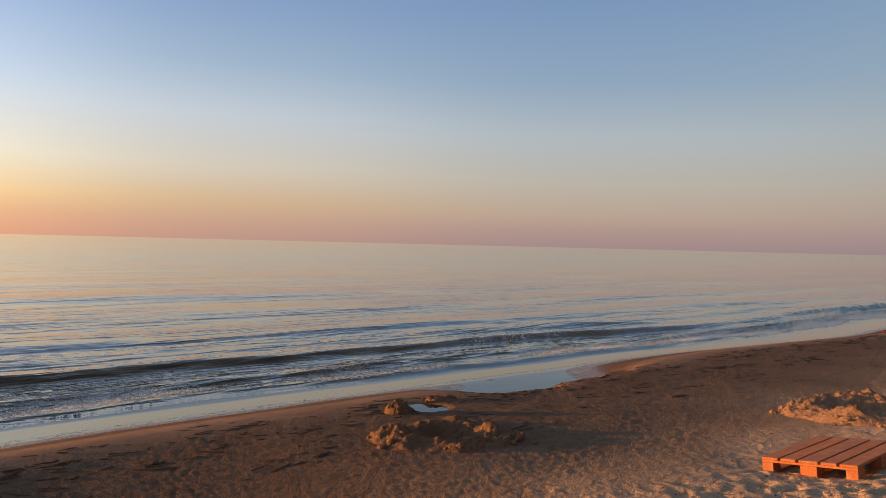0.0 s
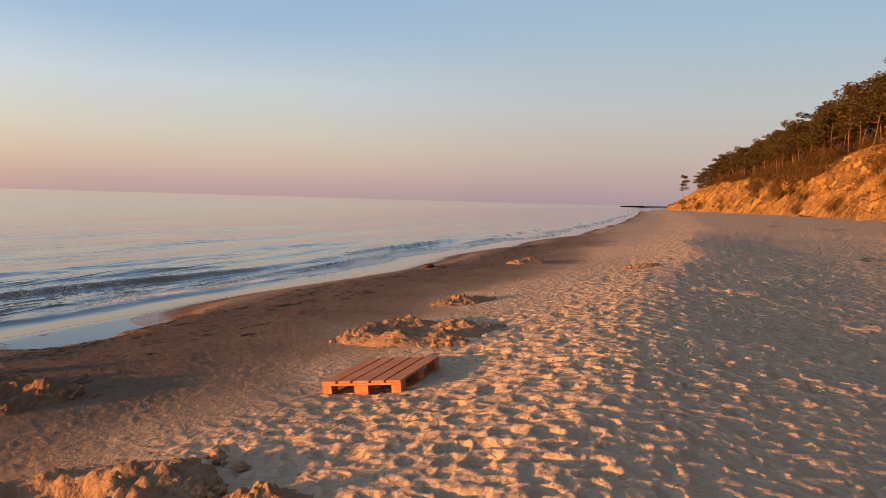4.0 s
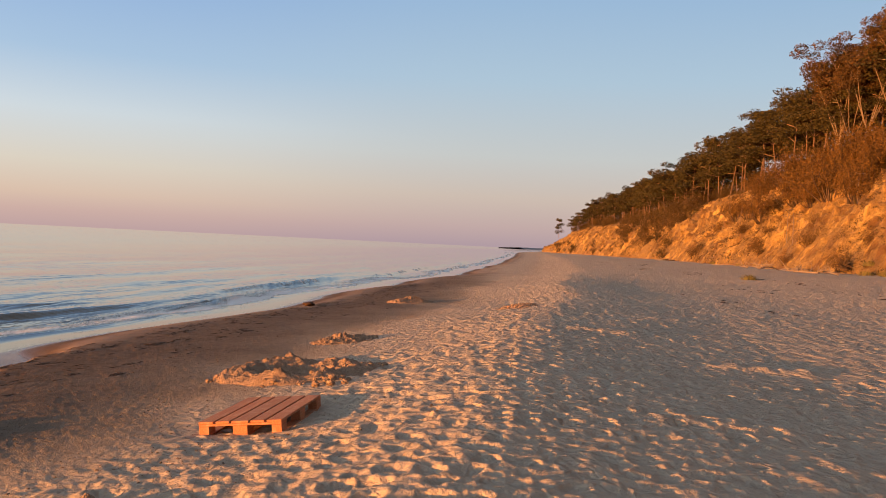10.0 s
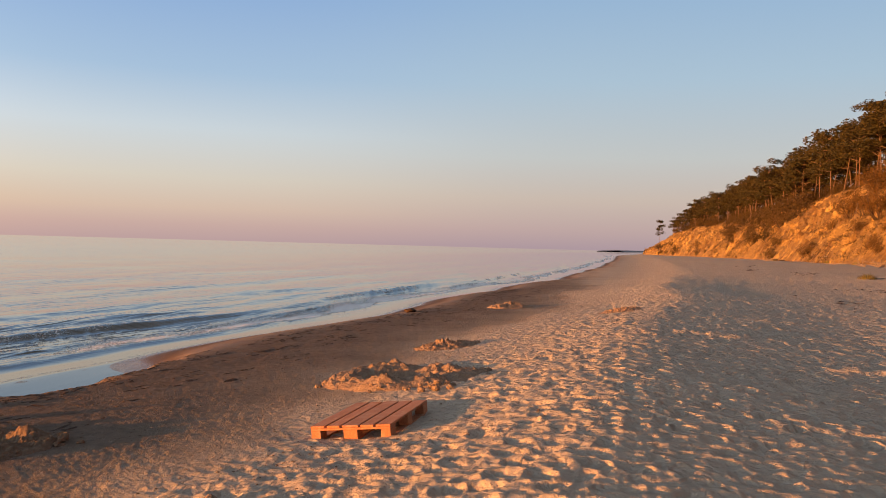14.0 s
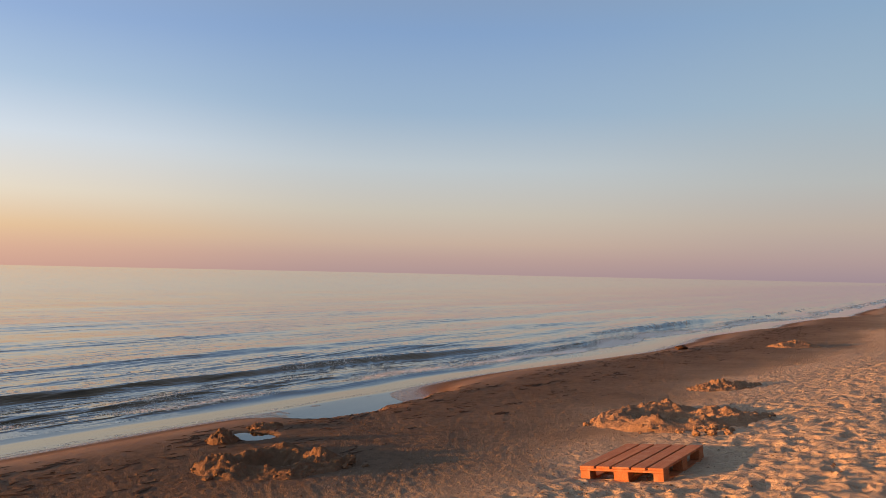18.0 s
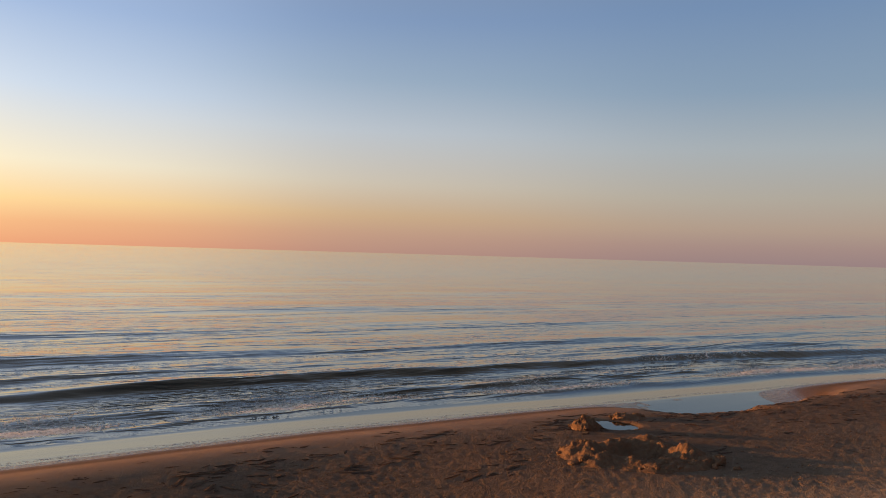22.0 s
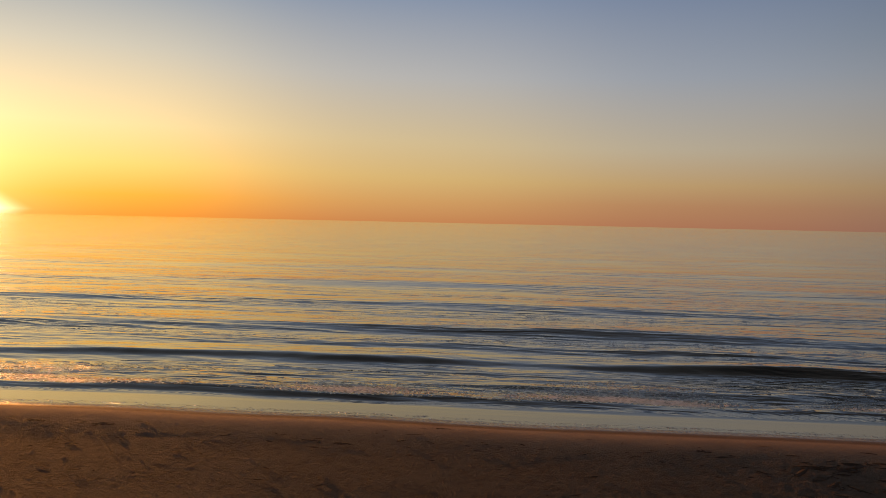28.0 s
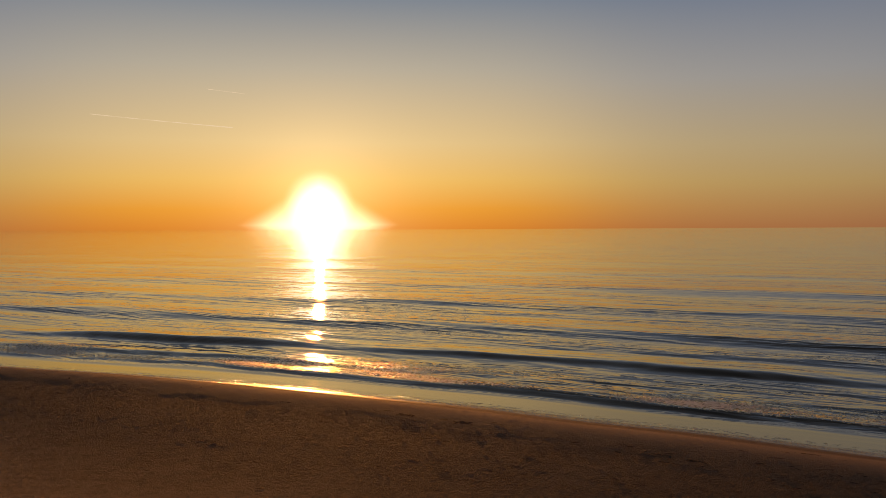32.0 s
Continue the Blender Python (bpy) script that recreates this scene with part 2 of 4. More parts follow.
def simple(name, a, b, scale, rough=0.9, bump_scale=None, bump_d=0.01, detail=4):
    m, n, p = material(name)
    tc = n.add("ShaderNodeTexCoord")
    f = n.noise(scale, detail, 0.6, tc.outputs["Object"])
    info = n.add("ShaderNodeObjectInfo")
    isl = n.add("ShaderNodeNewGeometry")
    k = n.math("ADD", n.math("MULTIPLY", isl.outputs["Random Per Island"], 0.5), n.math("MULTIPLY", info.outputs["Random"], 0.3))
    fac = n.math("ADD", n.math("MULTIPLY", n.span(f, 0.3, 0.7), 0.5), k, clamp=True)
    n.link(n.mix(fac, (*a, 1), (*b, 1)), p.inputs["Base Color"])
    p.inputs["Roughness"].default_value = rough
    p.inputs["Specular IOR Level"].default_value = 0.2
    if bump_scale:
        bump(n, p, n.noise(bump_scale, 4, 0.6, tc.outputs["Object"]), 0.7, bump_d)
    return m


def sea_material():
    m, n, p = material("sea_water")
    tc = n.add("ShaderNodeTexCoord")
    v = tc.outputs["Object"]
    foam = n.add("ShaderNodeAttribute")
    foam.attribute_name = "foam"
    calm = n.add("ShaderNodeAttribute")
    calm.attribute_name = "calm"
    lace = n.add("ShaderNodeTexVoronoi")
    lace.feature = "DISTANCE_TO_EDGE"
    lace.inputs["Scale"].default_value = 5.0
    warp = n.add("ShaderNodeVectorMath", op="ADD")
    wn = n.add("ShaderNodeTexNoise")
    wn.inputs["Scale"].default_value = 3.0
    n.link(v, wn.inputs["Vector"])
    n.link(v, warp.inputs[0])
    n.link(wn.outputs["Color"], warp.inputs[1])
    n.link(warp.outputs[0], lace.inputs["Vector"])
    web = n.math("SUBTRACT", 1.0, n.span(lace.outputs["Distance"], 0.0, 0.16))
    fz = n.noise(14.0, 5, 0.7, v)
    mask = n.math("ADD", n.math("MULTIPLY", web, 0.40), n.math("MULTIPLY", fz, 1.1))
    f = n.span(n.math("ADD", mask, n.math("MULTIPLY", foam.outputs["Fac"], 1.75)), 1.30, 1.70)
    milk = n.add("ShaderNodeAttribute")
    milk.attribute_name = "milk"
    body = n.mix(n.math("MULTIPLY", milk.outputs["Fac"], n.span(n.noise(0.9, 4, 0.6, v), 0.3, 0.7)), (0.018, 0.017, 0.012, 1), (0.045, 0.042, 0.034, 1))
    n.link(n.mix(f, body, (0.80, 0.79, 0.77, 1)), p.inputs["Base Color"])
    far = n.add("ShaderNodeAttribute")
    far.attribute_name = "far"
    n.link(n.math("ADD", n.math("ADD", n.math("MULTIPLY", f, 0.6), 0.02), n.math("MULTIPLY", far.outputs["Fac"], 0.012)), p.inputs["Roughness"])
    p.inputs["IOR"].default_value = 1.36
    p.inputs["Specular Tint"].default_value = (1.0, 0.945, 0.81, 1)
    st = n.add("ShaderNodeMapping")
    st.inputs["Scale"].default_value = (0.24, 1.0, 1.0)
    n.link(v, st.inputs["Vector"])
    r = n.math("ADD", n.noise(2.2, 3, 0.5, st.outputs[0]), n.math("MULTIPLY", n.noise(7.0, 2, 0.5, st.outputs[0]), 0.2))
    st2 = n.add("ShaderNodeMapping")
    st2.inputs["Scale"].default_value, st2.inputs["Rotation"].default_value = (0.17, 1.0, 1.0), (0, 0, radians(7))
    n.link(v, st2.inputs["Vector"])
    fold = n.math("ABSOLUTE", n.math("SUBTRACT", n.noise(1.7, 2, 0.5, st2.outputs[0]), 0.5))
    r = n.math("SUBTRACT", r, n.math("MULTIPLY", fold, 1.3))
    # breaths of wind: rippled lanes beside glassy ones
    lane = n.add("ShaderNodeMapping")
    lane.inputs["Scale"].default_value = (0.16, 1.0, 1.0)
    n.link(v, lane.inputs["Vector"])
    gust = n.math("ADD", n.math("MULTIPLY", n.span(n.noise(0.55, 3, 0.55, lane.outputs[0]), 0.40, 0.62), 1.05), 0.22)
    h = n.math("MULTIPLY", n.math("MULTIPLY", r, gust), n.math("SUBTRACT", 1.0, n.math("MULTIPLY", calm.outputs["Fac"], 0.97)))
    h = n.math("MULTIPLY", h, n.math("ADD", 1.0, n.math("MULTIPLY", milk.outputs["Fac"], 1.1)))
    h = n.math("ADD", h, n.math("MULTIPLY", n.math("MULTIPLY", f, fz), 0.5))
    bump(n, p, h, 0.8, 0.07)
    bent_normal = p.inputs["Normal"].links[0].from_socket
    jit = n.add("ShaderNodeTexNoise")
    jit.inputs["Scale"].default_value, jit.inputs["Detail"].default_value = 30.0, 1.0
    n.link(v, jit.inputs["Vector"])
    mid = n.add("ShaderNodeVectorMath", op="SUBTRACT")
    mid.inputs[1].default_value = (0.5, 0.5, 0.5)
    n.link(jit.outputs["Color"], mid.inputs[0])
    amt = n.add("ShaderNodeVectorMath", op="SCALE")
    n.link(mid.outputs[0], amt.inputs[0])
    n.link(n.math("MULTIPLY", far.outputs["Fac"], 0.035), amt.inputs["Scale"])
    # far swells turn their longer faces to the shore
    lean = n.add("ShaderNodeVectorMath", op="SCALE")
    lean.inputs[0].default_value = (-0.016, -0.022, 0.0)
    n.link(far.outputs["Fac"], lean.inputs["Scale"])
    leant = n.add("ShaderNodeVectorMath", op="ADD")
    n.link(bent_normal, leant.inputs[0])
    n.link(lean.outputs[0], leant.inputs[1])
    tot = n.add("ShaderNodeVectorMath", op="ADD")
    n.link(leant.outputs[0], tot.inputs[0])
    n.link(amt.outputs[0], tot.inputs[1])
    nrm = n.add("ShaderNodeVectorMath", op="NORMALIZE")
    n.link(tot.outputs[0], nrm.inputs[0])
    n.link(nrm.outputs[0], p.inputs["Normal"])
    return m


def cliff_material():
    m, n, p = material("bluff_sand")
    tc = n.add("ShaderNodeTexCoord")
    v = tc.outputs["Object"]
    mp = n.add("ShaderNodeMapping")
    mp.inputs["Rotation"].default_value = (0, radians(35), 0)
    mp.inputs["Scale"].default_value = (1.0, 0.5, 0.35)
    n.link(v, mp.inputs["Vector"])
    streak = n.noise(0.55, 7, 0.65, mp.outputs[0])
    patch = n.noise(0.38, 6, 0.62, v)
    col = n.mix(n.span(streak, 0.36, 0.62), (0.15, 0.070, 0.014, 1), (0.56, 0.345, 0.082, 1))
    # dark soil of the wood floor, with understory shade put into its colour
    shaded_soil = n.add("ShaderNodeAttribute")
    shaded_soil.attribute_name = "shaded_soil"
    scrub = n.span(n.math("ADD", patch, n.math("MULTIPLY", streak, 0.5)), 0.68, 0.80)
    col = n.mix(n.math("MULTIPLY", scrub, 0.7), col, (0.15, 0.085, 0.03, 1))
    col = n.mix(shaded_soil.outputs["Fac"], col, (0.05, 0.035, 0.02, 1))
    n.link(col, p.inputs["Base Color"])
    p.inputs["Roughness"].default_value = 0.95
    bump(n, p, n.math("ADD", n.noise(1.1, 8, 0.7, v), n.math("MULTIPLY", streak, 1.6)), 1.0, 0.9)
    return m


SAND = sand_material()
SEA = sea_material()
CLIFF_SAND = cliff_material()
NEEDLES = simple("pine_needles", (0.012, 0.014, 0.004), (0.060, 0.045, 0.012), 0.4, 0.75)
LEAVES = simple("autumn_leaves", (0.028, 0.020, 0.006), (0.095, 0.05, 0.014), 0.4, 0.75)
# brown scrub with golden evening light put into the leaf colour
LIT_SCRUB = simple("sunlit_scrub_leaves", (0.035, 0.022, 0.005), (0.135, 0.068, 0.014), 0.5, 0.8)
SCRUB = simple("scrub_leaves", (0.022, 0.020, 0.006), (0.088, 0.050, 0.014), 0.5, 0.8)
BARK = simple("pine_bark", (0.08, 0.05, 0.033), (0.19, 0.12, 0.075), 1.5, 0.9, 6.0, 0.05)
PALE_BARK = simple("beech_bark", (0.10, 0.072, 0.048), (0.21, 0.155, 0.10), 1.0, 0.9, 5.0, 0.03)
GRASS = simple("dune_grass", (0.09, 0.085, 0.028), (0.21, 0.17, 0.06), 2.0, 0.8)
WRACK = simple("dried_seaweed", (0.025, 0.014, 0.008), (0.075, 0.040, 0.022), 6.0, 0.85, 60.0, 0.01)
ROOTWOOD = simple("dark_root_wood", (0.03, 0.02, 0.012), (0.09, 0.055, 0.032), 3.0, 0.9, 12.0, 0.02)
DEADWOOD = simple("dead_wood", (0.10, 0.075, 0.055), (0.24, 0.18, 0.13), 3.0, 0.9, 12.0, 0.02)
# haze over the distance is put into this pale base colour
HAZY_WOOD = simple("hazy_wooded_coast", (0.17, 0.16, 0.17), (0.23, 0.21, 0.22), 0.01, 0.95)

# ---- noise ----
PERM = np.random.RandomState(7).permutation(256)
PERM = np.concatenate([PERM, PERM, PERM])
GRAD = np.stack([np.cos(np.arange(256) * 2.39996), np.sin(np.arange(256) * 2.39996)], 1)


def pnoise(x, y, seed=0):
    """Gradient noise, about -0.7 to 0.7."""
    x, y = np.asarray(x, float) + seed * 17.31, np.asarray(y, float) + seed * 9.77
    xi, yi = np.floor(x).astype(int), np.floor(y).astype(int)
    xf, yf = x - xi, y - yi
    u, v = xf * xf * xf * (xf * (xf * 6 - 15) + 10), yf * yf * yf * (yf * (yf * 6 - 15) + 10)

    def corner(dx, dy):
        g = GRAD[PERM[PERM[(xi + dx) & 255] + ((yi + dy) & 255)]]
        return g[..., 0] * (xf - dx) + g[..., 1] * (yf - dy)

    a, b = corner(0, 0) * (1 - u) + corner(1, 0) * u, corner(0, 1) * (1 - u) + corner(1, 1) * u
    return a * (1 - v) + b * v


def fbm(x, y, octaves=4, gain=0.5, seed=0):
    total, amp = 0, 1.0
    for i in range(octaves):
        total, amp = total + amp * pnoise(x * 2.03**i, y * 2.03**i, seed + i), amp * gain
    return total


def step(v, a, b):
    t = np.clip((v - a) / (b - a), 0, 1)
    return t * t * (3 - 2 * t)


def smooth_table(xs, ys, width, res=0.1):
    """A piecewise line, rounded over the given width."""
    g = np.arange(xs[0] - 2 * width, xs[-1] + 2 * width, res)
    k = max(3, int(width / res) | 1)
    ker = np.hanning(k + 2)[1:-1]
    v = np.convolve(np.pad(np.interp(g, xs, ys), k // 2, mode="edge"), ker / ker.sum(), "valid")
    return lambda q: np.interp(q, g, v)


def prints(x, y, cell, seed):
    """Trodden sand: soft-rimmed, stretched pits, one to a cell, in the range -1 to 0.4."""
    out = np.zeros_like(x)
    ci, cj = np.floor(x / cell).astype(int), np.floor(y / cell).astype(int)
    for di in (-1, 0, 1):
        for dj in (-1, 0, 1):
            i, j = ci + di, cj + dj
            h = PERM[PERM[(i + seed) & 255] + (j & 255)]
            h2, h3 = PERM[h + 31], PERM[h + 97]
            cx, cy = (i + 0.15 + 0.7 * h / 255) * cell, (j + 0.15 + 0.7 * h2 / 255) * cell
            a, r = h3 * 0.0246, cell * (0.28 + 0.17 * h2 / 255)
            dx, dy = x - cx, y - cy
            u, v = dx * np.cos(a) + dy * np.sin(a), -dx * np.sin(a) + dy * np.cos(a)
            q = np.sqrt((u / (r * 1.30)) ** 2 + (v / (r * 0.85)) ** 2)
            deep = 0.25 + 0.75 * h3 / 255
            out += deep * (-np.clip(1 - q * q, 0, 1) ** 0.9 + 0.16 * np.exp(-((q - 1.18) / 0.25) ** 2))
    return out


# ---- the lie of the land ----
WATERLINE = smooth_table([-400, -60, -22, -14, -9, 0, 6, 12, 17, 22, 30, 46, 66, 120, 200, 300, 400, 600, 900],
                         [-20, 0, 7.6, 9.0, 10.0, 10.35, 10.45, 10.2, 9.9, 9.2, 8.6, 8.1, 5.9, 4.6, 4.2, 5.0, 6.0, -4, -30], 5.0, 0.25)
PROFILE = smooth_table([-60, -25, -8, -2.0, 0, 1.9, 3.2, 6.2, 8.2, 10.2, 12.2, 14.2, 17.6, 30, 36, 60, 150],
                       [-5, -2.6, -1.0, -0.17, 0.067, 0.45, 0.50, 0.62, 0.82, 1.12, 1.09, 1.04, 1.10, 1.75, 2.15, 2.6, 4.0], 1.3)
LEVEL = smooth_table([-60, -25, -8, -2.0, 0, 1.9, 3.2, 6.2, 8.2, 10.2, 14, 30, 36, 60, 150],
                     [-5, -2.6, -1.0, -0.17, 0.067, 0.42, 0.50, 0.62, 0.82, 1.08, 1.22, 1.75, 2.15, 2.6, 4.0], 1.3)
# pits in the sand: x, y, radius, depth
PITS = [(6.50, 6.02, 0.46, 0.20), (3.98, 3.44, 0.52, 0.28), (11.0, 3.02, 0.52, 0.20), (11.6, 2.2, 0.6, 0.07), (7.62, 7.50, 0.36, 0.12)]
# low ridges that stand up into the light: x, y, height
RIDGES = [(15.5, -1.6, 0.055), (11.85, -3.5, 0.055), (7.6, -1.95, 0.025), (19.5, -3.6, 0.03), (6.2, -2.9, 0.025), (9.6, -0.9, 0.015)]


def inland(x, y):
    wav = 0.22 * pnoise(x * 0.30, y * 0, 3) + 0.9 * pnoise(x * 0.11, y * 0, 5) * step(np.abs(x), 14, 30)
    return WATERLINE(x) + wav - y


def land_base(x, y):
    s = inland(x, y)
    z = PROFILE(s)
    far = step(x, 42, 58)
    z = z * (1 - far) + LEVEL(s) * far
    pool = np.exp(-((((x - 11.9) - 0.25 * (y - 8.8)) / 2.1) ** 4 + ((y - 9.0 - 0.08 * (x - 12) - 0.35 * pnoise(x * 0.9, y * 0.3, 15) - 0.22 * fbm(x * 1.9, y * 1.9, 3, 0.6, 16)) / 1.05) ** 4))
    z = z * (1 - pool) + 0.025 * pool
    # the terrace sags a little behind the berm's edge
    z = z - (1 - step(x, 2.5, 6)) * (0.165 * np.exp(-((s - 5.3) / 2.1) ** 2) - 0.03 * np.exp(-((s - 2.0) / 0.6) ** 2))
    # the pallet lies in a shallow saucer
    z = z - 0.06 * np.exp(-((x - 7.8) / 1.2) ** 2 - ((y - 2.45) / 0.9) ** 2)
    for rx, ry, rh in RIDGES:
        for k in (-1, 0, 1):
            z = z + rh * np.exp(-(((x - rx - 0.08 * k) * 0.77 + (y - ry - 0.45 * k) * -0.64) / 0.30) ** 2 - (((x - rx - 0.08 * k) * 0.64 + (y - ry - 0.45 * k) * 0.77) / 0.20) ** 2)
    return z + 0.05 * fbm(x * 0.10, y * 0.16, 2, 0.5, 11) * step(s, 3, 9)


def land(x, y, detail=True):
    """Height of the sand, with the trodden relief."""
    s = inland(x, y)
    z = land_base(x, y)
    if detail:
        near = np.hypot(x, y)
        fade = 1 - step(near, 60, 140)
        tread = step(s, 6.6, 9.2) * fade * (0.45 + 0.55 * step(x, -1, 3))
        patchy = 0.55 + 0.45 * step(pnoise(x * 0.5, y * 0.5, 21), -0.25, 0.2)
        berm = np.exp(-((s - 9.6) / 2.6) ** 2)
        dip = np.exp(-((s - 15.0) / 2.7) ** 2)
        amp = tread * (0.052 + 0.008 * berm - 0.008 * dip) * patchy
        z = z + amp * prints(x, y, 0.31, 0) + 0.35 * amp * prints(x + 3.3, y - 1.7, 0.19, 57)
        z = z + tread * (0.010 * fbm(x * 1.6, y * 1.6, 2, 0.5, 31) + 0.007 * fbm(x * 7, y * 7, 4, 0.7, 35) + 0.005 * np.abs(fbm(x * 17, y * 17, 2, 0.6, 37)))
        clods = step(x, 1, 4) * step(s, 4.8, 6.4) * (1 - 0.65 * step(s, 8.4, 11)) * (1 - step(near, 26, 45)) * (0.35 + 0.65 * step(pnoise(x * 0.7, y * 0.7, 51), -0.15, 0.25))
        z = z + clods * (0.015 * np.clip(fbm(x * 9.3, y * 9.3, 2, 0.6, 53) - 0.10, 0, 0.6) + 0.011 * np.abs(fbm(x * 15, y * 15, 2, 0.6, 55)))
        lumps = (0.24 + 0.76 * step(x, 0, 5)) * step(s, 2.0, 3.0) * (1 - 0.4 * step(s, 6, 8)) * fade
        z = z + lumps * (0.005 * fbm(x * 13, y * 11, 3, 0.65, 41) + 0.008 * np.clip(fbm(x * 14.1, y * 18.3, 2, 0.6, 45) - 0.12, 0, 1) + 0.008 * np.abs(fbm(x * 17, y * 22, 2, 0.6, 49)) + 0.006 * fbm(x * 0.9, y * 1.4, 2, 0.5, 43))
        z = z + (0.0012 + 0.0018 * step(x, 0, 5)) * fbm(x * 1.5, y * 3, 2, 0.5, 47)
    for px, py, r, d in PITS:
        q = np.hypot(x - px, y - py) / r
        z = z - d * np.clip(1 - q * q, 0, 1) ** 0.8
    return z


FOOT = smooth_table([-400, -60, 40, 68, 100, 160, 220, 300, 345, 420, 520, 700], [-60, -30, -25.5, -24.5, -24.2, -22.5, -18.5, -12, -7.5, -6, -10, -30], 12.0, 0.5)
BROW = smooth_table([-400, 40, 75, 100, 145, 175, 240, 300, 325, 348, 362, 480, 520, 700], [16, 17.5, 17.5, 16, 14.5, 12.5, 12, 12.5, 11, 8, 5.0, 4.6, 3, 2.5], 12.0, 0.5)


def cliff_point(x, v):
    """y and z on the bluff's face, v from 0 at its foot to 1 at its brow and on to 6 over the plateau."""
    foot, brow = FOOT(x) + 1.2 * pnoise(x * 0.06, x * 0, 61), BROW(x)
    run = 0.98 * (brow - 1.6) * (1 + 0.18 * pnoise(x * 0.045, x * 0, 63))
    t = np.clip(v, 0, 1)
    y = foot - run * t - np.clip(v - 1, 0, None) * 14
    gully = fbm(x * 0.16, v * 1.1, 4, 0.55, 65) * 0.75 + 0.40 * np.abs(fbm((x + v * 14) * 0.42, v * 3, 3, 0.6, 79)) + fbm((x + v * 9) * 0.55, v * 5, 3, 0.5, 68) * 0.55 + 0.45 * np.abs(fbm((x + v * 12) * 0.9, v * 6, 3, 0.6, 75))
    slope = t ** 0.92
    z = land_base(x, foot) - 0.25 + (brow - 1.6) * slope + gully * 1.3 * np.sin(np.pi * np.clip(t, 0, 1) ** 0.8) ** 0.6
    z = z + np.clip(v - 1, 0, None) * 1.1 + np.clip(v - 1, 0, 1) * fbm(x * 0.05, v, 2, 0.5, 71) * 1.5
    # slumped lumps and small ledges that climb across the face
    ledge = np.abs(fbm((x - v * 16) * 0.50, v * 9 + x * 0.05, 3, 0.6, 85)) + 0.6 * np.clip(fbm(x * 0.8, v * 15, 2, 0.5, 87), 0, 1)
    z = z + 0.75 * ledge * np.sin(np.pi * t) ** 0.5
    y = y + gully * 0.8 * np.sin(np.pi * t) + 0.5 * ledge * np.sin(np.pi * t)
    return y, z


def WET(x, y, z, s):
    """How damp the sand is: soaked at the water, dry above the terrace."""
    return 1 - 0.42 * step(z + 0.04 * pnoise(x * 0.6, y * 0.6, 81), 0.06, 0.44) - 0.55 * step(s + 0.9 * fbm(x * 0.5, y * 0.5, 2, 0.5, 83) + 0.5 * step(x, 6.5, 11) + 3.5 * step(x, 35, 75), 3.7, 9.6)


def ground_z(x, y, detail=True):
    """Height of sand or bluff under one place."""
    vs = np.linspace(0, 6, 400)
    ys, zs = cliff_point(np.full(400, float(x)), vs)
    base = float(land(np.array([float(x)]), np.array([float(y)]), detail)[0])
    if y > ys[0]:
        return base
    return max(base, float(np.interp(-y, -np.minimum.accumulate(ys), zs)))


def grid_mesh(name, X, Y, Z, mat, attrs=None, wrap=False):
    """A sheet from arrays of rows by columns."""
    r, c = X.shape
    me = bpy.data.meshes.new(name)
    co = np.stack([X, Y, Z], -1).reshape(-1, 3).astype(np.float32)
    i = np.arange(r * c).reshape(r, c)
    if wrap:
        i = np.concatenate([i, i[:, :1]], 1)
    q = np.stack([i[:-1, :-1], i[:-1, 1:], i[1:, 1:], i[1:, :-1]], -1).reshape(-1, 4)
    me.vertices.add(len(co))
    me.vertices.foreach_set("co", co.ravel())
    me.loops.add(q.size)
    me.loops.foreach_set("vertex_index", q.ravel().astype(np.int32))
    me.polygons.add(len(q))
    me.polygons.foreach_set("loop_start", np.arange(0, q.size, 4, dtype=np.int32))
    me.polygons.foreach_set("use_smooth", np.ones(len(q), bool))
    me.update(calc_edges=True)
    for key, val in (attrs or {}).items():
        me.attributes.new(key, "FLOAT", "POINT").data.foreach_set("value", val.ravel().astype(np.float32))
    me.materials.append(mat)
    return new(name, me)


def fan(angles, radii):
    a, r = np.meshgrid(np.radians(angles), radii)
    return -np.sin(a) * r, np.cos(a) * r


def spaced(a, b, rate):
    out = [a]
    while out[-1] < b:
        out.append(out[-1] * (1 + rate(out[-1])))
    return np.array(out)


# bearings: fine where the shore is open, coarse behind
BEARINGS = np.concatenate([np.arange(62, 243, 3.0), np.arange(243, 345, 0.175), np.arange(345, 422, 0.25)])
radii = np.concatenate([[0.02, 0.5, 1.0], spaced(1.5, 900, lambda d: 0.0066 if d < 12 else 0.008 if d < 20 else 0.012 if d < 40 else 0.02 if d < 120 else 0.05)])
X, Y = fan(BEARINGS, radii)
s = inland(X, Y)
# the trodden relief fades out at the foot of the lens and behind it
TREAD = step(np.hypot(X, Y), 0.9, 2.8) * (1 - step(BEARINGS, 64, 74) * (1 - step(BEARINGS, 230, 242)))[None, :]
Z = land_base(X, Y)
Z = Z + (land(X, Y) - Z) * TREAD
wet = WET(X, Y, Z, s)
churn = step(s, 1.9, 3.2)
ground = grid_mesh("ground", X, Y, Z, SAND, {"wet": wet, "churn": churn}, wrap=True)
tagged(ground, "pale trodden beach sand, damp and smooth along the waterline", "beach", kind="structure")

# ---- sea ----


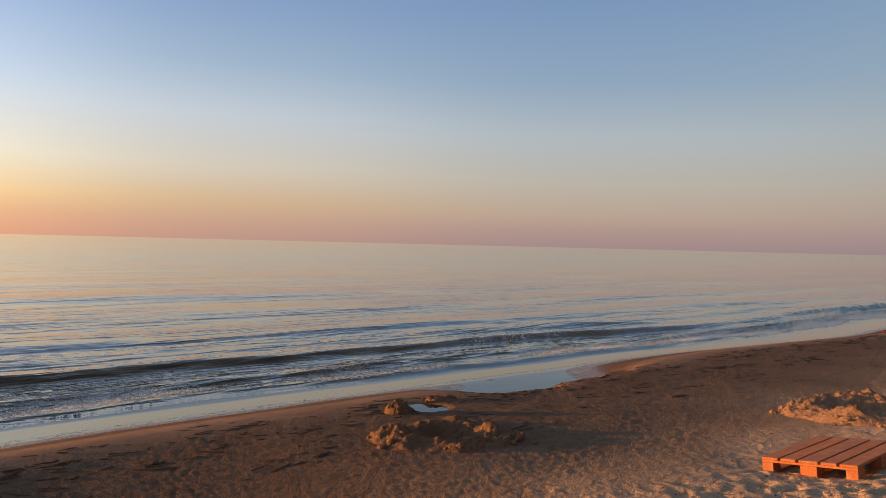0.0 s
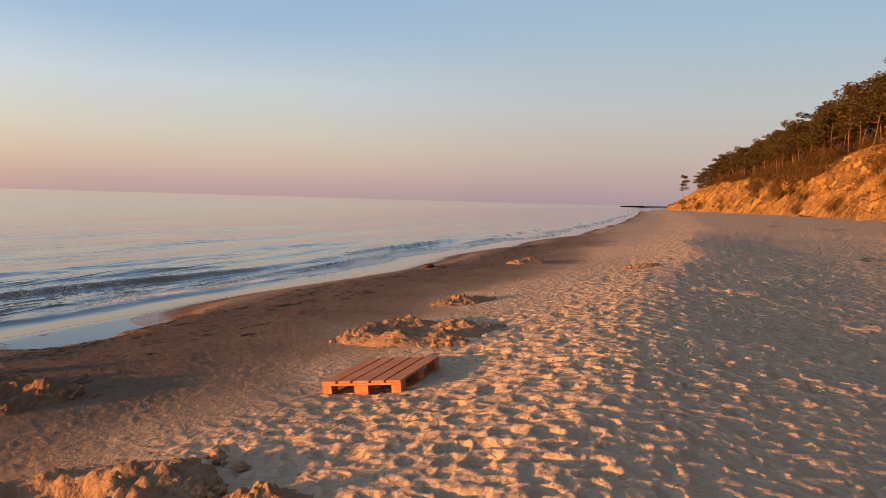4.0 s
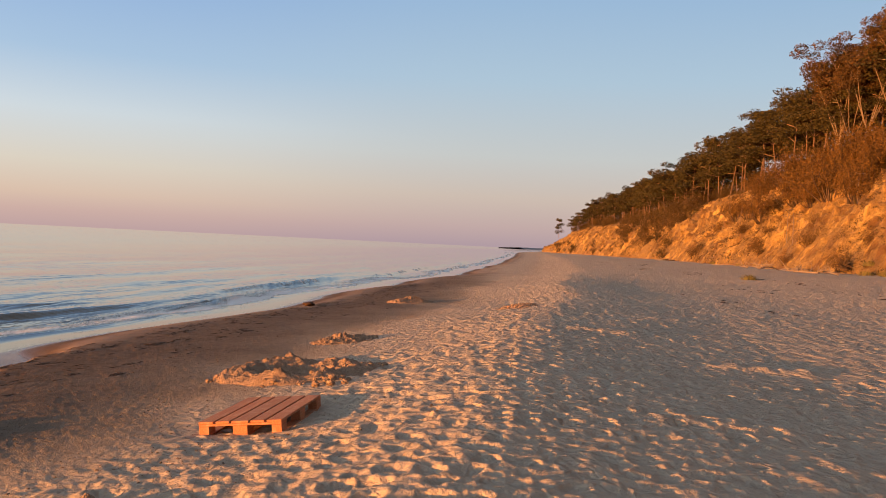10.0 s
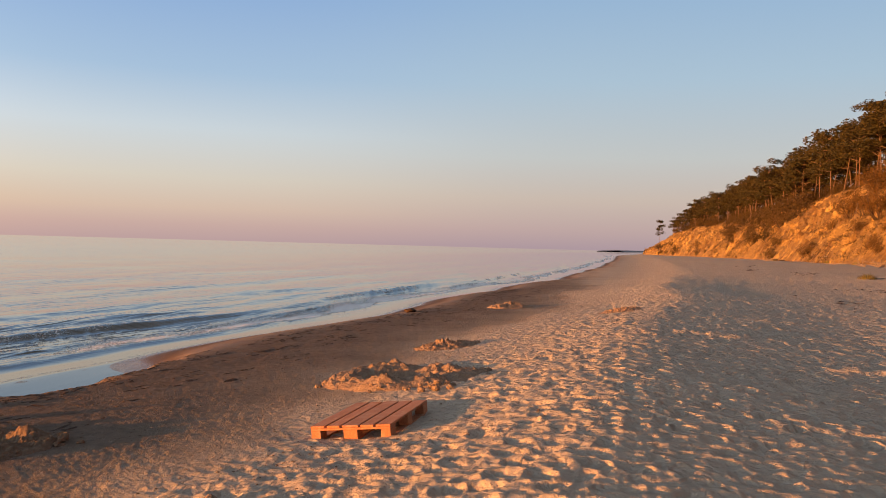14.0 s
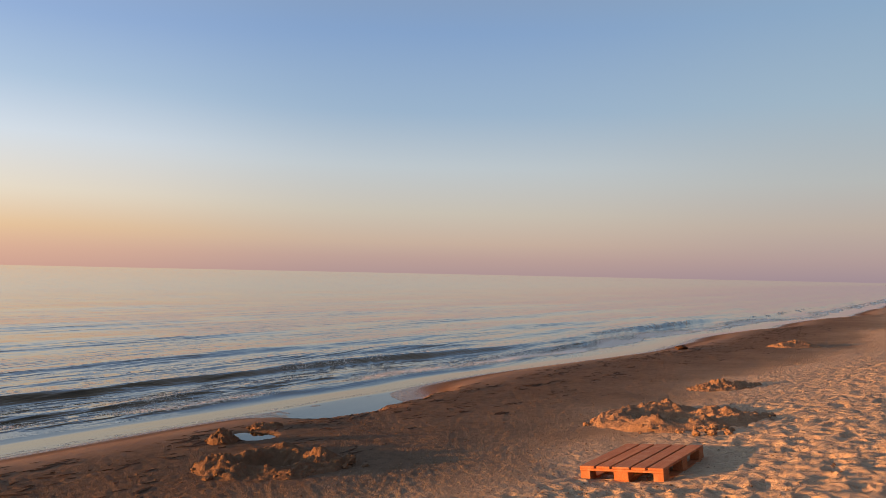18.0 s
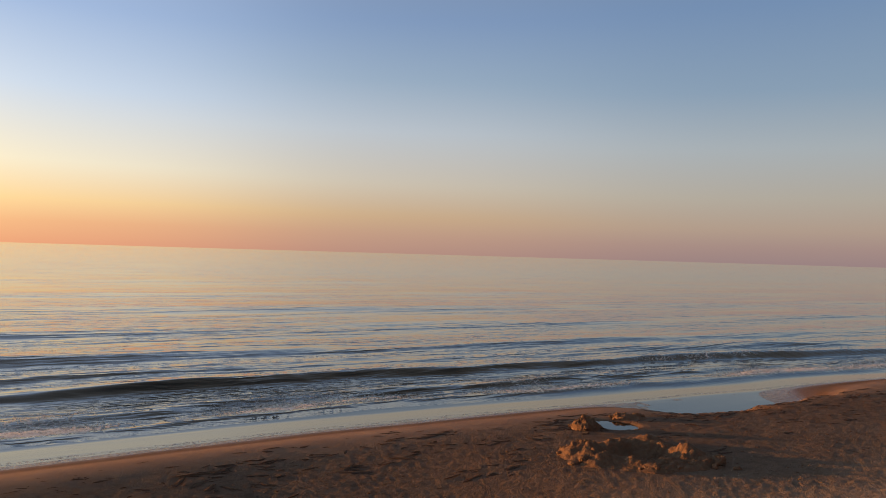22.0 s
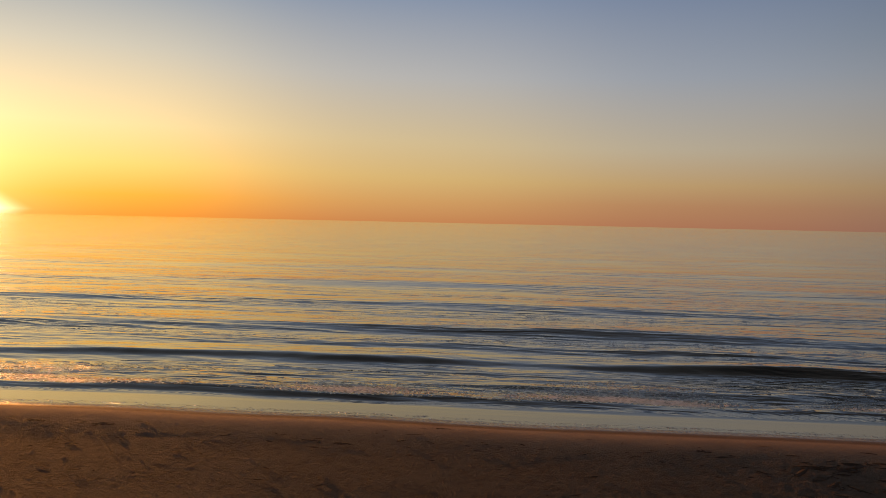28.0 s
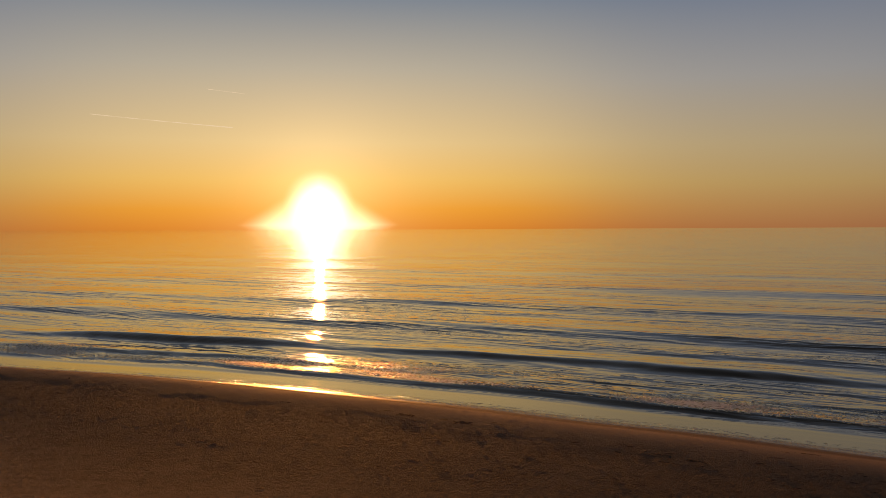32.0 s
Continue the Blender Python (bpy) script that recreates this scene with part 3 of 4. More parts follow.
def swell(x, y):
    """Height, foam and calm of the sea."""
    off = -inland(x, y)
    near = off
    off = off - (0.42 * pnoise(x * 0.20, x * 0, 93) + 0.10 * pnoise(x * 0.9, x * 0, 95)) * (1 - step(off, 2.5, 6))
    z = np.zeros_like(x)
    foam = np.zeros_like(x)
    for k, (at, high, front, back, seed) in enumerate([(1.75, 0.08, 0.30, 0.6, 1), (2.7, 0.12, 0.20, 0.7, 8), (4.6, 0.165, 0.21, 1.0, 2), (6.6, 0.11, 0.5, 1.2, 9), (9.0, 0.15, 0.7, 2.0, 3), (15.0, 0.11, 1.1, 2.6, 4),
                                                       (24, 0.08, 1.6, 3.4, 5), (36, 0.07, 2.0, 4, 6), (52, 0.06, 3, 5, 7)]):
        centre = at + (0.10 * at + 0.25) * pnoise(x * 0.045, x * 0, 100 + seed) + 0.22 * pnoise(x * 0.35, x * 0, 120 + seed) + 0.05 * pnoise(x * 1.6, x * 0, 130 + seed)
        d = off - centre
        strong = high * np.clip((0.80 if k == 2 else 0.60) + (0.5 if k == 0 else 0.9 if k == 2 else 1.35) * pnoise(x * 0.085, y * 0, 140 + seed), 0.06, 1.25)
        if k == 2:
            strong = strong * (step(x, 5, 9) + (1 - step(x, 5, 9)) * np.clip(0.45 + 1.1 * pnoise(x * 0.19, y * 0, 77), 0.10, 0.85))
        if k in (1, 3):
            strong = strong * (0.45 + 0.55 * step(x, 0, 4))
        if k in (1, 2, 3):
            strong = strong * (1 + 0.25 * step(x, 18, 30))
        if k == 2:
            front = 0.22 - 0.03 * step(x, 6, 12)
        w = np.where(d < 0, np.exp(-(d / front) ** 2), np.exp(-(d / back) ** 2))
        z += strong * w
        if k == 0:
            foam += (0.58 + 0.5 * step(x, 18, 34)) * np.where(d < 0, np.exp(-(d / 0.10) ** 2), np.exp(-(d / 0.75) ** 2)) * (0.6 + 0.8 * pnoise(x * 0.5, y * 0.7, 165))
        if k == 2:
            broken = step(x, 4.2, 6.4) * (1 - step(x, 7.4, 9.0)) * 0.15 + 0.6 * step(x, 15, 16) * (1 - step(x, 19, 21)) + step(x, 33, 36) * (1 - step(x, 44, 50)) + step(x, 55, 60) * step(pnoise(x * 0.05, x * 0, 163), -0.1, 0.1)
            foam += broken * np.where(d < 0, np.exp(-(d / 0.34) ** 4), np.exp(-(d / 0.14) ** 2)) * (0.58 + 0.6 * pnoise(x * 1.3, y * 1.5, 168))
            z += broken * 0.06 * fbm(x * 5, y * 5, 3, 0.6, 167) * np.exp(-((d + 0.25) / 0.45) ** 2)
            foam += 0.36 * np.exp(-((d + 1.9) / 0.9) ** 2) * step(pnoise(x * 0.22, y * 0.3, 169), -0.2, 0.25)
    chop = (0.6 + 0.4 * step(x, 1, 6)) * step(off, 1.4, 2.0) * (1 - 0.85 * step(off, 9, 34))
    z += chop * (0.021 * fbm(x * 0.6, y * 2.3, 3, 0.55, 171) + 0.011 * fbm(x * 1.8, y * 6.0, 2, 0.5, 175))
    z += step(off, 4, 12) * 0.022 * fbm(x * 0.20, y * 0.7, 3, 0.5, 181) * (1 - 0.7 * step(off, 60, 300))
    foam += 0.30 * np.exp(-((near - 0.22) / 0.16) ** 2)
    z = z * step(off, 1.2, 1.65) + 0.061 * np.clip(1.1 - near, 0, 1.1)
    calm = (1 - step(off, 1.25, 1.6))
    calm = np.maximum(calm, 0.25 * step(off, 6, 12) + 0.50 * step(off, 12, 45))
    calm = np.maximum(calm, 0.62 * (1 - step(x, 1, 6)) * (1 - step(off, 5, 9)))
    return z, foam, calm


SEA_BEARINGS = np.concatenate([np.arange(62, 266, 4.0), np.arange(266, 422, 0.2)])
radii = spaced(7.0, 4850, lambda d: 0.0055 if d < 18 else 0.01 if d < 30 else 0.018 if d < 60 else 0.04 if d < 200 else 0.12)
X, Y = fan(SEA_BEARINGS, radii)
Z, foam, calm = swell(X, Y)
sea = grid_mesh("sea", X, Y, Z, SEA, {"foam": foam, "calm": calm, "far": step(-inland(X, Y), 9, 90), "milk": step(-inland(X, Y), 1.0, 1.6) * (1 - step(-inland(X, Y), 3.0, 4.6))}, wrap=True)
tagged(sea, "calm evening sea with low swells and thin foam at its edge", "sea", kind="structure")

# ---- bluff ----
U = np.concatenate([np.arange(-120, 40, 8.0), np.arange(40, 200, 0.5), np.arange(200, 380, 0.9), np.arange(380, 640, 6)])
V = np.concatenate([np.linspace(0, 1, 84), np.linspace(1.03, 2, 12), np.linspace(2.3, 6, 10)])
UU, VV = np.meshgrid(U, V)
CY, CZ = cliff_point(UU, VV)
cliff = grid_mesh("bluff", UU, CY, CZ, CLIFF_SAND, {"shaded_soil": step(VV + 0.12 * fbm(UU * 0.15, VV * 3, 3, 0.6, 77), 0.90, 1.0)})
tagged(cliff, "eroded orange sand bluff with gullies and slumped sand", "cliff", kind="structure")

# ---- building blocks ----


def part(name, bm, mat, parent=None, label="", smooth=False):
    """Links a bmesh as one mesh object, under its thing if there is one."""
    me = bpy.data.meshes.new(name)
    bm.to_mesh(me)
    bm.free()
    me.materials.append(mat)
    if smooth:
        me.polygons.foreach_set("use_smooth", np.ones(len(me.polygons), bool))
    ob = new(name, me)
    ob.parent = parent
    return tagged(ob, label)


def raw(name, verts, faces, mat, parent=None, label=""):
    me = bpy.data.meshes.new(name)
    me.from_pydata([tuple(v) for v in verts], [], [tuple(f) for f in faces])
    me.materials.append(mat)
    ob = new(name, me)
    ob.parent = parent
    return tagged(ob, label)


def tube(bm, pts, radii, n=6):
    rings = []
    for i, p in enumerate(pts):
        d = (pts[min(i + 1, len(pts) - 1)] - pts[max(i - 1, 0)]).normalized()
        a = d.orthogonal().normalized()
        b = d.cross(a)
        rings.append([bm.verts.new(p + radii[i] * (math.cos(2 * math.pi * k / n) * a + math.sin(2 * math.pi * k / n) * b)) for k in range(n)])
    for r0, r1 in zip(rings, rings[1:]):
        for k in range(n):
            bm.faces.new((r0[k], r0[(k + 1) % n], r1[(k + 1) % n], r1[k]))
    bm.faces.new(rings[-1])
    bm.faces.new(rings[0][::-1])


def bent(rng, a, b, sag, n=5):
    a, b = Vector(a), Vector(b)
    off = Vector((rng.uniform(-1, 1), rng.uniform(-1, 1), rng.uniform(-0.5, 1))) * sag
    return [a.lerp(b, t) + off * math.sin(math.pi * t) for t in [i / (n - 1) for i in range(n)]]


def leaf_cloud(rs, centres, sizes, counts, leaf, flat=0.6):
    """Small folded leaf sprays scattered through clumps."""
    verts, faces = [], []
    for c, size, count in zip(centres, sizes, counts):
        p = rs.normal(size=(count, 3))
        p /= np.linalg.norm(p, axis=1)[:, None]
        p *= (rs.uniform(0.25, 1, (count, 1)) ** 0.5) * np.array(size)
        p += np.array(c)
        a = rs.normal(size=(count, 3))
        a[:, 2] *= flat
        a /= np.linalg.norm(a, axis=1)[:, None]
        b = np.cross(a, rs.normal(size=(count, 3)))
        b /= np.linalg.norm(b, axis=1)[:, None]
        L = leaf * rs.uniform(0.6, 1.4, (count, 1))
        k = len(verts)
        quad = np.stack([p - a * L, p + b * L * 0.42 - a * L * 0.1, p + a * L, p - b * L * 0.42 + a * L * 0.15], 1).reshape(-1, 3)
        verts.extend(quad.tolist())
        faces.extend((np.arange(count)[:, None] * 4 + k + np.arange(4)).tolist())
    return verts, faces


# ---- trees on the bluff ----


def pine(seed, height, leaf=0.205, dense=1.0):
    """A wind-shaped pine with a bare leaning trunk and a flat-topped crown."""
    rng, rs = random.Random(seed), np.random.RandomState(seed)
    top = bpy.data.objects.new("pine_tree", None)
    scene.collection.objects.link(top)
    lean = Vector((rng.uniform(-0.10, 0.16), rng.uniform(-0.12, 0.05), 0)) * height
    bm = bmesh.new()
    trunk = bent(rng, (0, 0, -0.6), Vector((0, 0, height * 0.9)) + lean, 0.35, 7)
    tube(bm, trunk, [0.105 - 0.075 * i / 6 for i in range(7)], 6)
    centres, sizes, counts = [], [], []
    limbs = rng.randint(12, 15)
    for k in range(limbs):
        f = 0.40 + 0.58 * k / limbs
        base = trunk[min(6, int(f * 6.2))].lerp(trunk[min(6, int(f * 6.2) + 1)], 0.5)
        a = k * 2.4 + rng.uniform(-0.5, 0.5)
        reach = height * (0.25 - 0.20 * (f - 0.40)) * rng.uniform(0.7, 1.2)
        tip = base + Vector((math.cos(a) * reach + lean.x * 0.2, math.sin(a) * reach, height * rng.uniform(0.02, 0.12)))
        tube(bm, bent(rng, base, tip, 0.2, 4), [0.06, 0.05, 0.035, 0.015], 5)
        centres.append(tip)
        sizes.append((height * 0.125 * rng.uniform(0.8, 1.3), height * 0.125 * rng.uniform(0.8, 1.3), height * 0.055 * rng.uniform(0.8, 1.5)))
        counts.append(int(130 * dense))
        if rng.random() < 0.7:
            centres.append(base.lerp(tip, 0.55) + Vector((0, 0, 0.25)))
            sizes.append((height * 0.09, height * 0.09, height * 0.04))
            counts.append(int(70 * dense))
    part("trunk", bm, BARK, top)
    raw("crown", *leaf_cloud(rs, centres, sizes, counts, leaf, 0.3), NEEDLES, top)
    return top


def beech(seed, height):
    """A forked broadleaf tree with pale stems fanning up into a thin crown."""
    rng, rs = random.Random(seed), np.random.RandomState(seed)
    top = bpy.data.objects.new("beech_tree", None)
    scene.collection.objects.link(top)
    bm = bmesh.new()
    fork = Vector((rng.uniform(-0.2, 0.2), 0, height * rng.uniform(0.16, 0.26)))
    tube(bm, bent(rng, (0, 0, -0.6), fork, 0.1, 4), [0.19, 0.16, 0.14, 0.13], 8)
    part("trunk", bm, PALE_BARK, top)
    centres, sizes, counts = [], [], []
    for k in range(rng.randint(4, 6)):
        a = k * 1.3 + rng.uniform(-0.3, 0.3)
        tip = Vector((math.cos(a) * height * 0.28, math.sin(a) * height * 0.2, height * rng.uniform(0.78, 0.98)))
        stem = bent(rng, fork - Vector((0, 0, 0.2)), tip, 0.5, 7)
        bm = bmesh.new()
        tube(bm, stem, [0.070, 0.064, 0.056, 0.047, 0.036, 0.025, 0.012], 6)
        for j in range(4, 7):
            for _ in range(3):
                out = stem[j] + Vector((rng.uniform(-1, 1), rng.uniform(-1, 1), rng.uniform(0.1, 0.8))) * height * 0.13
                tube(bm, bent(rng, stem[j], out, 0.15, 4), [0.04, 0.032, 0.022, 0.01], 5)
                centres.append(out)
                sizes.append((height * 0.075, height * 0.075, height * 0.045))
                counts.append(260)
        part("stem", bm, PALE_BARK, top)
    raw("crown", *leaf_cloud(rs, centres, sizes, counts, 0.105), LEAVES, top)
    return top


def shrub(seed, w, h, mat=None, count=1100, name="shrub", leaf=1.0):
    """A many-stemmed bush of twigs and small leaves with a ragged outline."""
    rng, rs = random.Random(seed), np.random.RandomState(seed)
    top = bpy.data.objects.new(name, None)
    scene.collection.objects.link(top)
    bm = bmesh.new()
    centres, sizes, counts = [], [], []
    n = 16
    for k in range(n):
        a, r = k * 2.4, w * 0.5 * math.sqrt((k + 0.5) / n)
        tip = Vector((math.cos(a) * r, math.sin(a) * r, h * rng.uniform(0.45, 1.0) * (1.05 - 0.5 * (r / (w * 0.5)) ** 2)))
        tube(bm, bent(rng, (tip.x * 0.3, tip.y * 0.3, -0.3), tip, 0.12 * h, 4), [0.035 * h ** 0.5, 0.03, 0.02, 0.008], 4)
        for q in (0.45, 0.72, 1.0):
            centres.append(Vector((tip.x * (0.3 + 0.7 * q), tip.y * (0.3 + 0.7 * q), tip.z * q)))
            sizes.append((w * 0.13, w * 0.13, h * 0.15))
            counts.append(count // (n * 3))
    part("twig_tangle", bm, ROOTWOOD, top)
    raw("foliage", *leaf_cloud(rs, centres, sizes, counts, leaf * (0.023 * (w + h) ** 0.75 + 0.015), 0.9), mat or SCRUB, top)
    return top


rng = random.Random(5)
PINES = [pine(100 + i, 10.0) for i in range(5)]
NEAR_PINES = [pine(120 + i, 10.0, 0.14, 1.9) for i in range(5)]
BEECHES = [beech(200 + i, 12.0) for i in range(3)]
for ob in PINES + NEAR_PINES:
    tagged(ob, "wind-bent pine with bare trunk and dark flat crown on the bluff", "tree", "pines on the bluff")
for ob in BEECHES:
    tagged(ob, "pale forked beech with thin rust-brown autumn crown", "tree", "beeches on the bluff")
spare = {}


def plant(kind, pool, x, v=None, y=None, size=1.0, sink=0.0):
    """Stands a copy of one of the pool's plants on the bluff or sand."""
    if v is not None:
        cy, cz = cliff_point(np.array([float(x)]), np.array([float(v)]))
        y, z = float(cy[0]), float(cz[0])
    else:
        z = ground_z(x, y)
    src = pool[rng.randrange(len(pool))]
    m = pose(x, y, z - sink, rng.uniform(-4, 4), rng.uniform(-4, 4), rng.uniform(0, 360)) @ Matrix.Diagonal((size * rng.uniform(0.9, 1.1), size * rng.uniform(0.9, 1.1), size, 1))
    if id(src) not in spare:
        spare[id(src)] = True
        src.matrix_basis = m
        return src
    ob = copy_thing(src, Matrix())
    ob.matrix_basis = m
    return ob


# pines along the brow, several rows deep
x = 52.0
while x < 338:
    size = float(np.interp(x, [50, 85, 120, 150, 200, 250, 300, 338], [1.32, 1.38, 1.38, 1.29, 1.12, 1.06, 0.98, 0.75]))
    pool = NEAR_PINES if x < 150 else PINES
    plant("pine", pool, x, v=rng.uniform(0.93, 1.1), size=size * rng.uniform(0.75, 1.0))
    plant("pine", pool, x + rng.uniform(-1, 1), v=rng.uniform(1.2, 1.5), size=size * rng.uniform(0.85, 1.1))
    if rng.random() < 0.15:
        plant("pine", pool, x + rng.uniform(-1, 1), v=rng.uniform(1.6, 1.9), size=size * rng.uniform(0.9, 1.1))
    x += rng.uniform(1.9, 3.1) * (1 + x / 400)
for bx, bv in ((99, 0.88), (102, 0.90), (96, 0.90), (93, 0.93), (105, 1.0), (90, 0.95)):
    plant("beech", BEECHES, bx, v=bv, size=1.02 * rng.uniform(0.9, 1.1))

SHRUBS = [shrub(300 + i, 4.0, 3.2) for i in range(4)]
NEAR_SHRUBS = [shrub(320 + i, 4.0, 3.2, LIT_SCRUB, 2600, "shrub", 0.68) for i in range(4)]
for ob in SHRUBS:
    tagged(ob, "tangled rust-green shrub growing on the sand bluff", "bush", "shrubs on the bluff")
for ob in NEAR_SHRUBS:
    tagged(ob, "tall brown shrub on the bluff, golden evening light in its leaf colour", "bush", "shrubs on the bluff")
spots = []
# a tall thicket on the near slope, and scattered scrub further along
for _ in range(48):
    spots.append((rng.uniform(74, 118), rng.uniform(0.34, 0.95), rng.uniform(0.9, 1.6)))
for _ in range(26):
    spots.append((rng.uniform(150, 215), rng.uniform(0.2, 0.95), rng.uniform(0.8, 1.5)))
for _ in range(46):
    spots.append((rng.uniform(70, 330), rng.uniform(0.80, 1.05), rng.uniform(0.5, 1.0)))
for _ in range(40):
    spots.append((rng.uniform(64, 330), rng.uniform(0.02, 0.30), rng.uniform(0.3, 0.8)))
# undergrowth between the trunks
ux = 56.0
while ux < 330:
    spots.append((ux, rng.uniform(1.12, 1.35), rng.uniform(1.1, 1.6)))
    spots.append((ux + 1.5, rng.uniform(1.5, 2.0), rng.uniform(1.6, 2.3)))
    ux += rng.uniform(4.6, 6.4) * (1 + ux / 300)
# the dark back of the wood
ux = 84.0
while ux < 230:
    spots.append((ux, rng.uniform(2.1, 2.6), rng.uniform(2.3, 2.9)))
    ux += rng.uniform(4.5, 6.5)
for sx, sv, size in spots:
    plant("shrub", NEAR_SHRUBS if sx < 125 and sv < 1.1 else SHRUBS, sx, v=sv, size=size, sink=0.2)

# ---- pallet ----


def planed_box(a, b, rng=None):
    """A sawn board: a box with small worn bevels."""
    bm = bmesh.new()
    bmesh.ops.create_cube(bm, size=1)
    for v in bm.verts:
        v.co = Vector([(lo + hi) / 2 + c * (hi - lo) for lo, hi, c in zip(a, b, v.co)])
    bmesh.ops.bevel(bm, geom=bm.edges[:], offset=0.003, segments=1, affect="EDGES")
    return bm


def wood_material():
    m, n, p = material("orange_stained_wood")
    tc = n.add("ShaderNodeTexCoord")
    mp = n.add("ShaderNodeMapping")
    mp.inputs["Scale"].default_value = (1.5, 22.0, 22.0)
    n.link(tc.outputs["Object"], mp.inputs["Vector"])
    grain = n.noise(3.0, 6, 0.65, mp.outputs[0])
    info = n.add("ShaderNodeObjectInfo")
    base = n.mix(n.span(grain, 0.3, 0.75), (0.32, 0.105, 0.038, 1), (0.48, 0.20, 0.085, 1))
    base = n.mix(n.math("MULTIPLY", info.outputs["Random"], 0.45), base, (0.22, 0.09, 0.045, 1))
    worn = n.span(n.noise(9.0, 5, 0.7, tc.outputs["Object"]), 0.50, 0.68)
    n.link(n.mix(n.math("MULTIPLY", worn, 0.6), base, (0.44, 0.27, 0.17, 1)), p.inputs["Base Color"])
    p.inputs["Roughness"].default_value = 0.75
    bump(n, p, grain, 0.5, 0.004)
    return m


WOOD = wood_material()


def pallet():
    top = bpy.data.objects.new("wooden_pallet", None)
    scene.collection.objects.link(top)
    # length along x, width along y
    for y0, y1 in ((0, 0.143), (0.166, 0.296), (0.318, 0.482), (0.504, 0.634), (0.657, 0.80)):
        part("deck_board", planed_box((0, y0, 0.122), (1.2, y1, 0.144)), WOOD, top)
    for x0, x1 in ((0, 0.145), (0.527, 0.672), (1.055, 1.2)):
        part("stringer_board", planed_box((x0, 0, 0.100), (x1, 0.8, 0.1215)), WOOD, top)
        for y0, y1 in ((0, 0.10), (0.328, 0.473), (0.70, 0.80)):
            part("block", planed_box((x0 + 0.002, y0 + 0.002, 0.022), (x1 - 0.002, y1 - 0.002, 0.0995)), WOOD, top)
    for y0, y1 in ((0, 0.10), (0.328, 0.473), (0.70, 0.80)):
        part("base_board", planed_box((0, y0, 0), (1.2, y1, 0.0215)), WOOD, top)
    return tagged(top, "worn orange-brown wooden shipping pallet lying on the sand", "pallet")


PALLET = pallet()
PALLET.matrix_world = pose(7.16, 2.055, 0.787, -6.55, -0.6, -2.3)

# ---- far coast ----
bm = bmesh.new()
prev = None
rng2 = random.Random(9)
for i in range(120):
    px = 1500 + i * 22
    row = [bm.verts.new((px, 60 - i * 1.6 + w, z)) for w, z in ((0, -1), (-4, 1.2 + rng2.uniform(0, 1.0)), (-40, 2.0 + rng2.uniform(0, 2.0)), (-60, -1))]
    if prev:
        for a in range(3):
            bm.faces.new((prev[a], row[a], row[a + 1], prev[a + 1]))
    prev = row
tagged(part("distant_coast", bm, HAZY_WOOD), "low dark wooded coast far along the shore", "coast", kind="structure")

# ---- dug sand: castles and mounds ----


def sand_lump(x, y, r, h, seed, parent, mat, lift=0.0):
    """A broken clod of packed damp sand, partly sunk."""
    z = float(land(np.array([x]), np.array([y]), False)[0]) + lift
    bm = bmesh.new()
    bmesh.ops.create_icosphere(bm, subdivisions=2 if r < 0.025 else 3 if r < 0.07 else 4, radius=1.0)
    shift = Vector((seed * 1.7, seed * 0.9, 0))
    for v in bm.verts:
        p = v.co + shift
        k = 0.90 + 0.30 * noise.noise(p * 1.3) + 0.26 * noise.noise(p * 2.9) + 0.14 * abs(noise.noise(p * 6.1)) + 0.06 * noise.noise(p * 13)
        v.co = Vector((x + v.co.x * k * r, y + v.co.y * k * r, z + (v.co.z * k * 0.9 + 0.25) * h))
    return part("sand_clod", bm, mat, parent)


